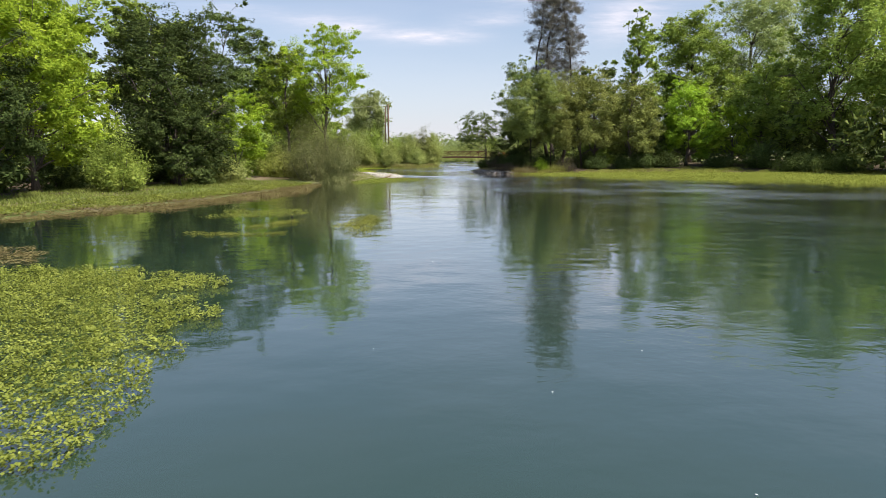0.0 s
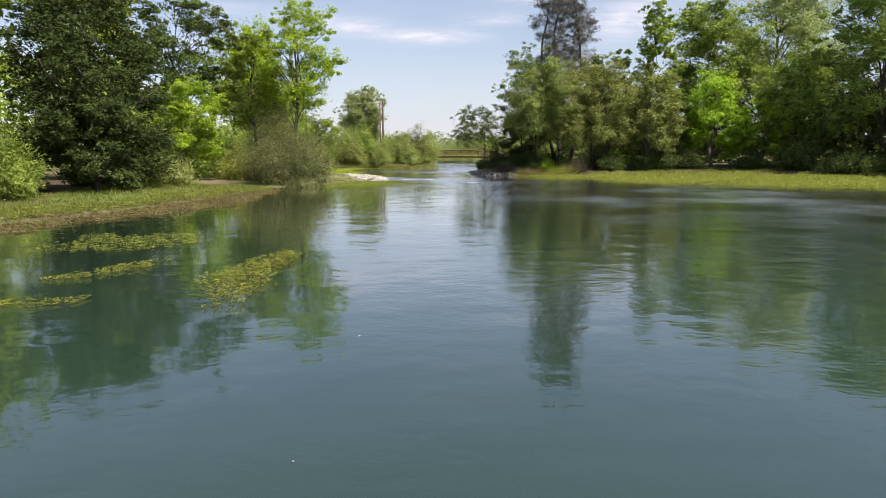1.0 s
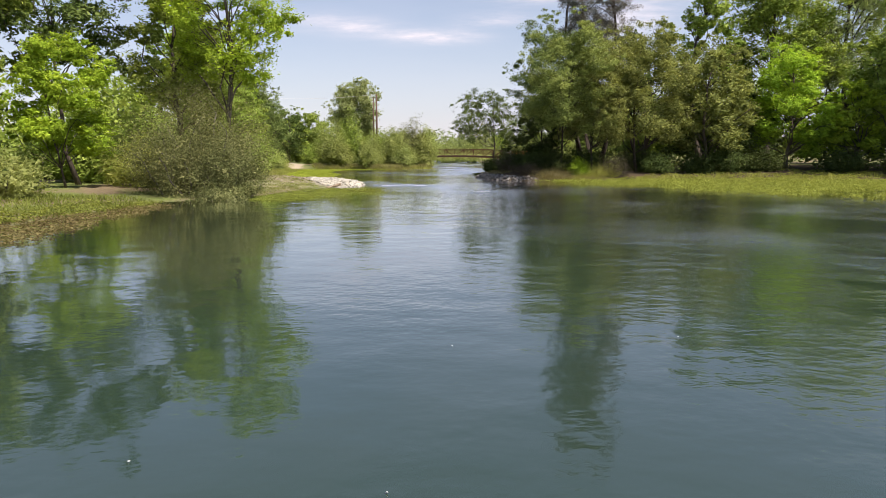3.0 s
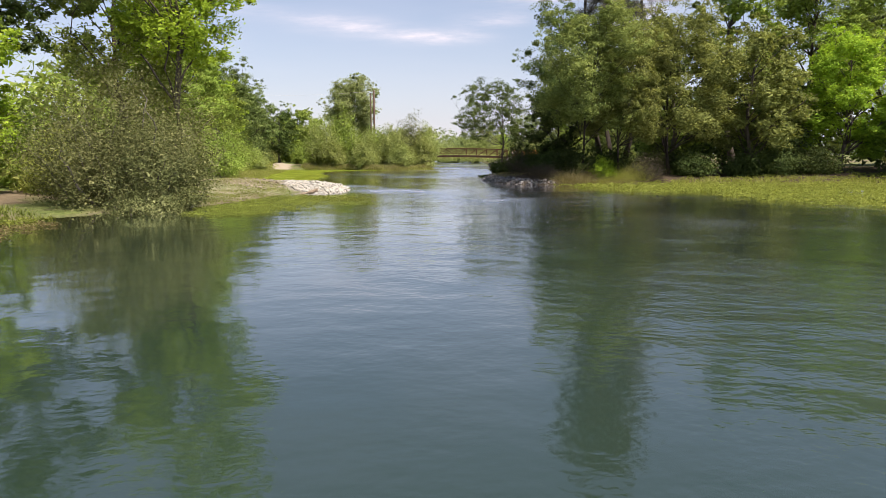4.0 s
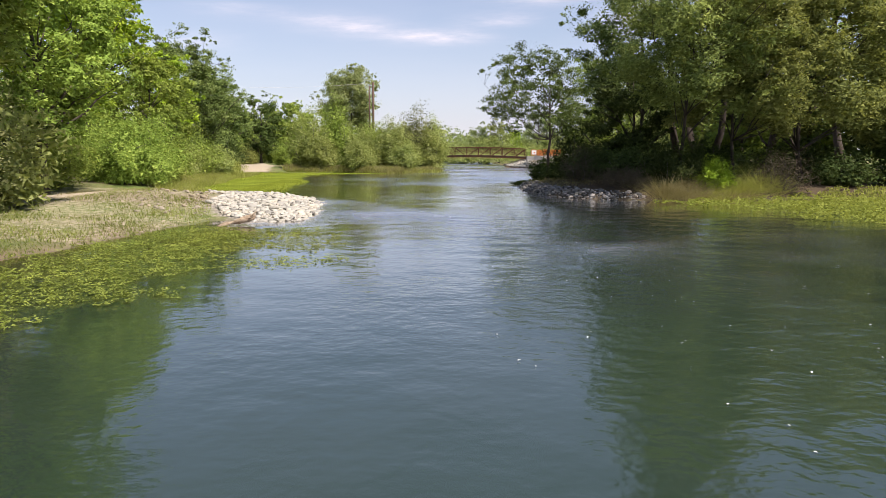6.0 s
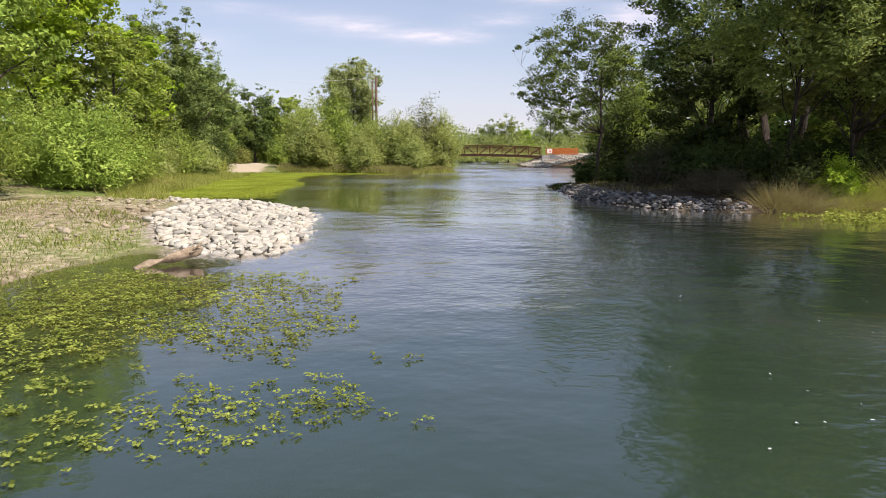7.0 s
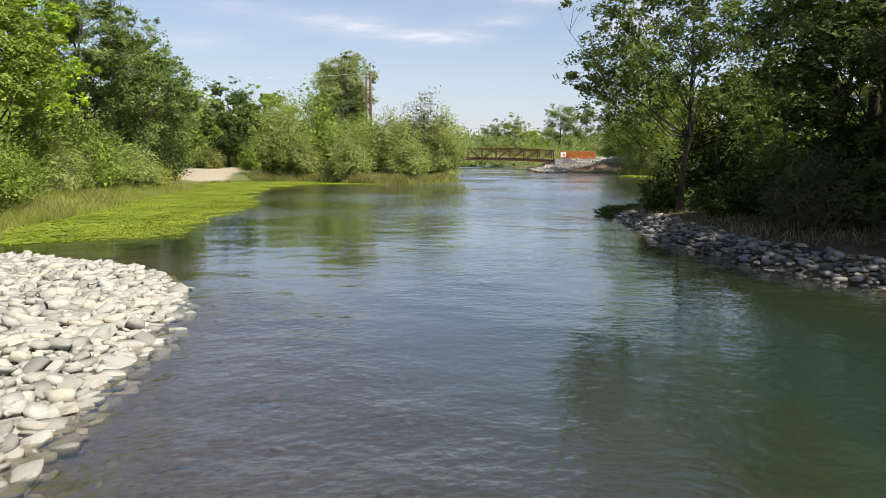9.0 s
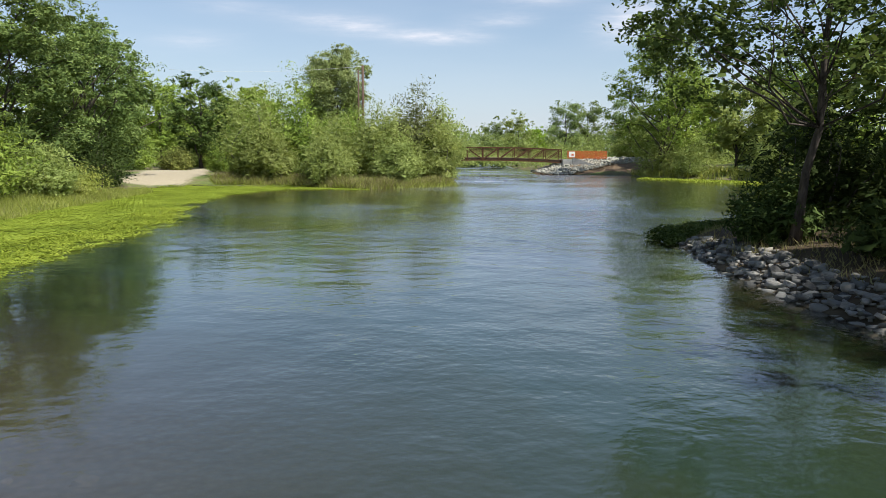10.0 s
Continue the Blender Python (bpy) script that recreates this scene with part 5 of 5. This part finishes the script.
pile("gravel_bar", "bar of pale rounded river stones running into the water", BAR, STONE, 0.155, 0.075, 0.19, 401, lambda x, y: y < 97 and x > -6.9, flat=0.42, lift=-0.01, over=0.1)
pile("bar_stones", "second layer of pale river stones on the bar", BAR, STONE, 0.40, 0.11, 0.21, 402, lambda x, y: x > -8.6, flat=0.46, lift=0.04, over=0.1)
SHALLOW = [(-8.6, 89.9), (-5, 87.6), (-2.2, 89.5), (-1.6, 96), (-3.2, 103), (-6.0, 107), (-7.6, 104.6), (-6.5, 101), (-6.0, 97), (-5.3, 92), (-6.2, 90.4)]
pile("bed_stones", "brown river stones under shallow water", SHALLOW, STONE_WET, 0.34, 0.06, 0.17, 403, lambda x, y: False, flat=0.35, lift=-0.06)
pile("scattered_stones", "dusty tan stones scattered over the sandy bank", [(-20, 104), (-15, 107), (-12, 103), (-10.6, 96), (-8.6, 91.0), (-11.5, 90.6), (-13.5, 93), (-15, 97)], STONE_TAN, 0.62, 0.03, 0.15, 404, lambda x, y: False, lift=0.0, jitter=1.0)
HEADROCKS = [(5.6, 121.2), (5.1, 116.5), (5.0, 112.4), (5.7, 107), (7.0, 103.8), (9.8, 102.2), (11.2, 103.2), (8.2, 105.0), (7.0, 108), (6.5, 112.4), (6.6, 116.5), (6.6, 120.6)]
pile("shore_rocks", "grey rounded rocks along the headland, shade put into their colour", HEADROCKS, STONE_DARK, 0.17, 0.05, 0.175, 405, lambda x, y: x < 6.3, lift=0.0)


# ---- footbridge ----
def footbridge():
    root = new("footbridge")
    tagged(root, "rusty brown steel truss footbridge with a plank deck", "bridge")
    x0, x1, yb, wide, n = -8.6, 16.0, 204.0, 2.4, 10
    xs = [x0 + (x1 - x0) * i / n for i in range(n + 1)]

    def camber(x):
        u = (x - x0) / (x1 - x0)
        return 0.36 * 4 * u * (1 - u)

    lo, hi = 1.75, 3.75

    def bar(name, a, b, w, h, mat_=RUST, parent=root):
        geo = Geo()
        geo.bar(a, b, w, h)
        return part(name, geo.mesh(name, mat_), parent)

    for side in (0, wide):
        y = yb + side
        for name, z in (("top_chord", hi), ("bottom_chord", lo)):
            geo = Geo()
            geo.tube([(x, y, z + camber(x)) for x in xs], [0.12] * (n + 1), 4)
            part(name, geo.mesh(name, RUST), root)
        for i in range(n + 1):
            bar("post", (xs[i], y, lo + camber(xs[i])), (xs[i], y, hi + camber(xs[i])), 0.12, 0.12)
            if i < n:
                za, zb = (lo + 0.1, hi - 0.1) if i >= n / 2 else (hi - 0.1, lo + 0.1)
                bar("diagonal", (xs[i], y - 0.03, za + camber(xs[i])), (xs[i + 1], y - 0.03, zb + camber(xs[i + 1])), 0.10, 0.13)
        for r in range(7):
            geo = Geo()
            z = lo + 0.82 + r * 0.165
            geo.tube([(x, y + 0.09, z + camber(x)) for x in xs], [0.045] * (n + 1), 4)
            part("rail", geo.mesh("rail", RUST), root)
    count = 110
    plank = Geo()
    plank.bar((0, yb + 0.1, 0), (0, yb + wide - 0.1, 0), 0.205, 0.06)
    pm = plank.mesh("plank", PLANK)
    for i in range(count):
        x = x0 + (x1 - x0) * (i + 0.5) / count
        ob = new("plank", pm)
        ob.parent = root
        ob.location = (x, 0, lo + 0.42 + camber(x))
    # deep dark stringers stand in for the shadow band below the deck
    for side in (0.25, wide - 0.25):
        geo = Geo()
        geo.tube([(x, yb + side, lo + 0.2 + camber(x)) for x in xs], [0.26] * (n + 1), 4)
        part("stringer", geo.mesh("stringer", RUST_DARK), root)
    for i in range(n + 1):
        bar("cross_beam", (xs[i], yb, lo + 0.25 + camber(xs[i])), (xs[i], yb + wide, lo + 0.25 + camber(xs[i])), 0.14, 0.22, RUST_DARK)
    return root


footbridge()


def box_mesh(name, size, mat_, bevel=0.03):
    bm = bmesh.new()
    bmesh.ops.create_cube(bm, size=1.0)
    bmesh.ops.scale(bm, vec=size, verts=bm.verts)
    bmesh.ops.bevel(bm, geom=bm.edges[:], offset=bevel, segments=2, affect="EDGES")
    me = bpy.data.meshes.new(name)
    bm.to_mesh(me)
    bm.free()
    me.materials.append(mat_)
    return me


def abutment(x, label):
    """Concrete end block with a sloping wing wall."""
    root = new("bridge_abutment")
    tagged(root, label, "abutment")
    root.location = (x, 205.2, 0)
    b = part("block", box_mesh("block", (1.6, 4.2, 2.6), CONCRETE), root)
    b.location = (0, 0, 1.0)
    sgn = 1 if x > 0 else -1
    bm = bmesh.new()
    vs = [bm.verts.new(p) for p in ((0, -2.2, 0), (4.6, -3.4, 0), (4.6, -3.4, 0.7), (0, -2.2, 2.3), (0, -1.9, 0), (4.6, -3.0, 0), (4.6, -3.0, 0.7), (0, -1.9, 2.3))]
    for f in ((0, 1, 2, 3), (7, 6, 5, 4), (3, 2, 6, 7), (1, 5, 6, 2), (0, 3, 7, 4), (0, 4, 5, 1)):
        bm.faces.new([vs[i] for i in f])
    me = bpy.data.meshes.new("wing_wall")
    bm.to_mesh(me)
    bm.free()
    me.materials.append(CONCRETE)
    w = part("wing_wall", me, root)
    w.location = (sgn * 0.8, 0, 0.3)
    w.scale = (sgn, 1, 1)
    return root


abutment(16.9, "grey concrete abutment under the end of the footbridge")


def bridge_bank(px, py):
    return 0.1 + 1.9 * np.clip((py - 199.5) / 5.5, 0, 1) * np.clip((px - 11.5) / 5, 0.15, 1) + 0.5 * np.clip((px - 17) / 6, 0, 1)


pile("riprap", "pale broken rocks banked against the bridge abutment", [(11.6, 206), (12.8, 200.2), (15.6, 198.7), (18.4, 200.2), (21, 201.2), (24, 202.4), (30, 203.2), (29, 206.4), (22, 206), (17, 204.2), (14, 206)], STONE, 0.27, 0.10, 0.25, 406, lambda x, y: x < 19, flat=0.7, zfun=bridge_bank)


def earth_bank():
    bm = bmesh.new()
    rows = []
    for i in range(15):
        x = 11.8 + i * 1.4
        rows.append([bm.verts.new((x, 198.2 + j * 1.1 + 0.3 * math.sin(i), float(bridge_bank(np.array(x), np.array(199.0 + j * 1.0))) - 0.12 - 0.20 * max(0, 4 - j) + 0.08 * math.sin(i * 2 + j) - (0.35 if j == 0 else 0))) for j in range(12)])
    for i in range(14):
        for j in range(11):
            bm.faces.new((rows[i][j], rows[i + 1][j], rows[i + 1][j + 1], rows[i][j + 1]))
    me = bpy.data.meshes.new("earth_bank")
    bm.to_mesh(me)
    bm.free()
    me.polygons.foreach_set("use_smooth", [True] * len(me.polygons))
    me.materials.append(plain_material("bare brown earth", (0.12, 0.078, 0.045), (0.21, 0.145, 0.09), 0.95, 0, 1.2, 0.05))
    return tagged(new("earth_bank", me), "bare brown earth bank below the bridge end", "bank", kind="structure")


earth_bank()


def net_fence():
    """Orange plastic safety netting sagging between stakes."""
    root = new("safety_fence")
    tagged(root, "sagging orange plastic safety fence at the bridge end", "fence")
    xs = [17.2 + i * 0.85 for i in range(8)]
    for i, x in enumerate(xs):
        geo = Geo()
        geo.bar((x, 205.6 - 0.25 * i, 2.0), (x, 205.6 - 0.25 * i, 3.75 - 0.04 * i), 0.06, 0.06)
        part("stake", geo.mesh("stake", METAL), root)
    for i in range(7):
        geo = Geo()
        a, b = xs[i], xs[i + 1]
        ya, yb = 205.55 - 0.25 * i, 205.55 - 0.25 * (i + 1)
        for r in range(11):
            p = []
            for t in (0, 0.25, 0.5, 0.75, 1):
                p.append((a + (b - a) * t, ya + (yb - ya) * t, 2.5 + r * 0.115 - 0.16 * math.sin(math.pi * t) * (0.4 + 0.6 * ((i * 7) % 3) / 2)))
            for q in range(4):
                geo.bar(p[q], p[q + 1], 0.02, 0.06)
        for c in range(16):
            t = (c + 0.5) / 16
            sag = 0.16 * math.sin(math.pi * t) * (0.4 + 0.6 * ((i * 7) % 3) / 2)
            x, y = a + (b - a) * t, ya + (yb - ya) * t
            geo.bar((x, y, 2.5 - sag), (x, y, 3.65 - sag), 0.05, 0.02)
        part("netting", geo.mesh("netting", ORANGE), root)
    return root


net_fence()


def barrier():
    root = new("barrier_sign")
    tagged(root, "white road barrier board with an orange panel", "barrier")
    root.location = (17.6, 203.6, 2.0)
    root.scale = (0.85, 0.85, 0.85)
    b = part("board", box_mesh("board", (1.1, 0.06, 1.0), WHITE, 0.015), root)
    b.location = (0, 0, 1.25)
    p = part("panel", box_mesh("panel", (0.42, 0.03, 0.34), ORANGE, 0.01), b)
    p.location = (0.12, -0.046, -0.05)
    for x in (-0.4, 0.4):
        geo = Geo()
        geo.bar((x, 0.05, 0), (x, 0.05, 1.3), 0.06, 0.06)
        part("leg", geo.mesh("leg", METAL), root)


barrier()


# ---- power poles ----
def power_pole(x, y, tall, r, label, arm):
    root = new("utility_pole")
    root.location = (x, y, height1(x, y) - 0.1)
    tagged(root, label, "utility pole", "pair of utility poles")
    geo = Geo()
    geo.tube([(0, 0, 0), (0, 0, tall * 0.5), (0.03, 0, tall)], [r, r * 0.85, r * 0.68], 12)
    part("pole", geo.mesh("pole", POLE, True), root)
    if arm:
        geo = Geo()
        geo.bar((-1.2, 0, tall - 0.6), (1.2, 0, tall - 0.6), 0.12, 0.14)
        part("crossarm", geo.mesh("crossarm", POLE), root)
        for q in (-1.05, 0.0, 1.05):
            geo = Geo()
            geo.tube([(q, 0, tall - 0.53), (q, 0, tall - 0.42), (q, 0, tall - 0.3)], [0.05, 0.07, 0.03], 8)
            part("insulator", geo.mesh("insulator", METAL, True), root)
    return root


power_pole(-19.3, 236, 20.0, 0.34, "tall reddish-brown wooden utility pole above the willows", False)
power_pole(-20.4, 237.5, 19.4, 0.22, "thinner wooden utility pole beside a thick one", False)
wire = Geo()
for dz in (0.0,):
    pts = [(-19.3 - 40 * t, 236.2 + 1.5 * t, 20.6 + dz - 3.0 * t * (1 - t) - 0.6 * t) for t in np.linspace(0, 1, 15)]
    wire.tube(pts, [0.022] * 15, 5)
tagged(new("power_line", wire.mesh("power_line", WHITE, True)), "thin overhead wire running from the poles", "cable")


# ---- drift log, stake, small things ----
def drift_log():
    g = np.random.default_rng(77)
    root = new("drift_log")
    root.location = (-7.5, 89.6, 0.05)
    root.scale = (0.65, 0.65, 0.65)
    tagged(root, "bleached broken drift log at the water's edge", "log")
    geo = Geo()
    p = [(-1.0, -1.25, -0.12), (-0.7, -0.8, 0.06), (-0.2, -0.35, 0.16), (0.2, 0.05, 0.24), (0.42, 0.25, 0.33), (0.55, 0.35, 0.42)]
    geo.tube([np.array(q) + g.normal(size=3) * 0.015 for q in p], [0.10, 0.13, 0.16, 0.19, 0.17, 0.07], 11)
    part("stem", geo.mesh("stem", DRIFT, True), root)
    for d in ((0.5, -0.2, 0.2), (0.1, 0.5, 0.3), (0.55, 0.1, 0.45)):
        geo = Geo()
        a = np.array([0.15, 0.0, 0.2])
        geo.tube([a, a + np.array(d) * 0.5, a + np.array(d)], [0.07, 0.05, 0.015], 7)
        part("root_stub", geo.mesh("root_stub", DRIFT, True), root)


drift_log()
geo = Geo()
geo.tube([(0, 0, 0), (0.02, 0, 0.6), (0.03, 0.01, 1.15)], [0.045, 0.04, 0.03], 8)
stake = new("marker_stake", geo.mesh("marker_stake", ORANGE, True))
stake.location = (8.6, 112.3, height1(8.6, 112.3) - 0.03)
tagged(stake, "short orange marker stake on the shaded bank", "stake")

g = np.random.default_rng(91)
spots = np.concatenate([np.stack([g.uniform(0.5, 9, 170), g.uniform(62, 87, 170), np.full(170, 0.016)], -1),
                        np.stack([g.uniform(-2, 6, 14), g.uniform(4, 58, 14), np.full(14, 0.012)], -1)])
flecks = new("floating_fluff", quads_mesh("floating_fluff", leaf_quads(spots, 0.032, 0.022, g, 0, 0.9, True), WHITE))
tagged(flecks, "small white flecks on the water", "debris", kind="stuff")
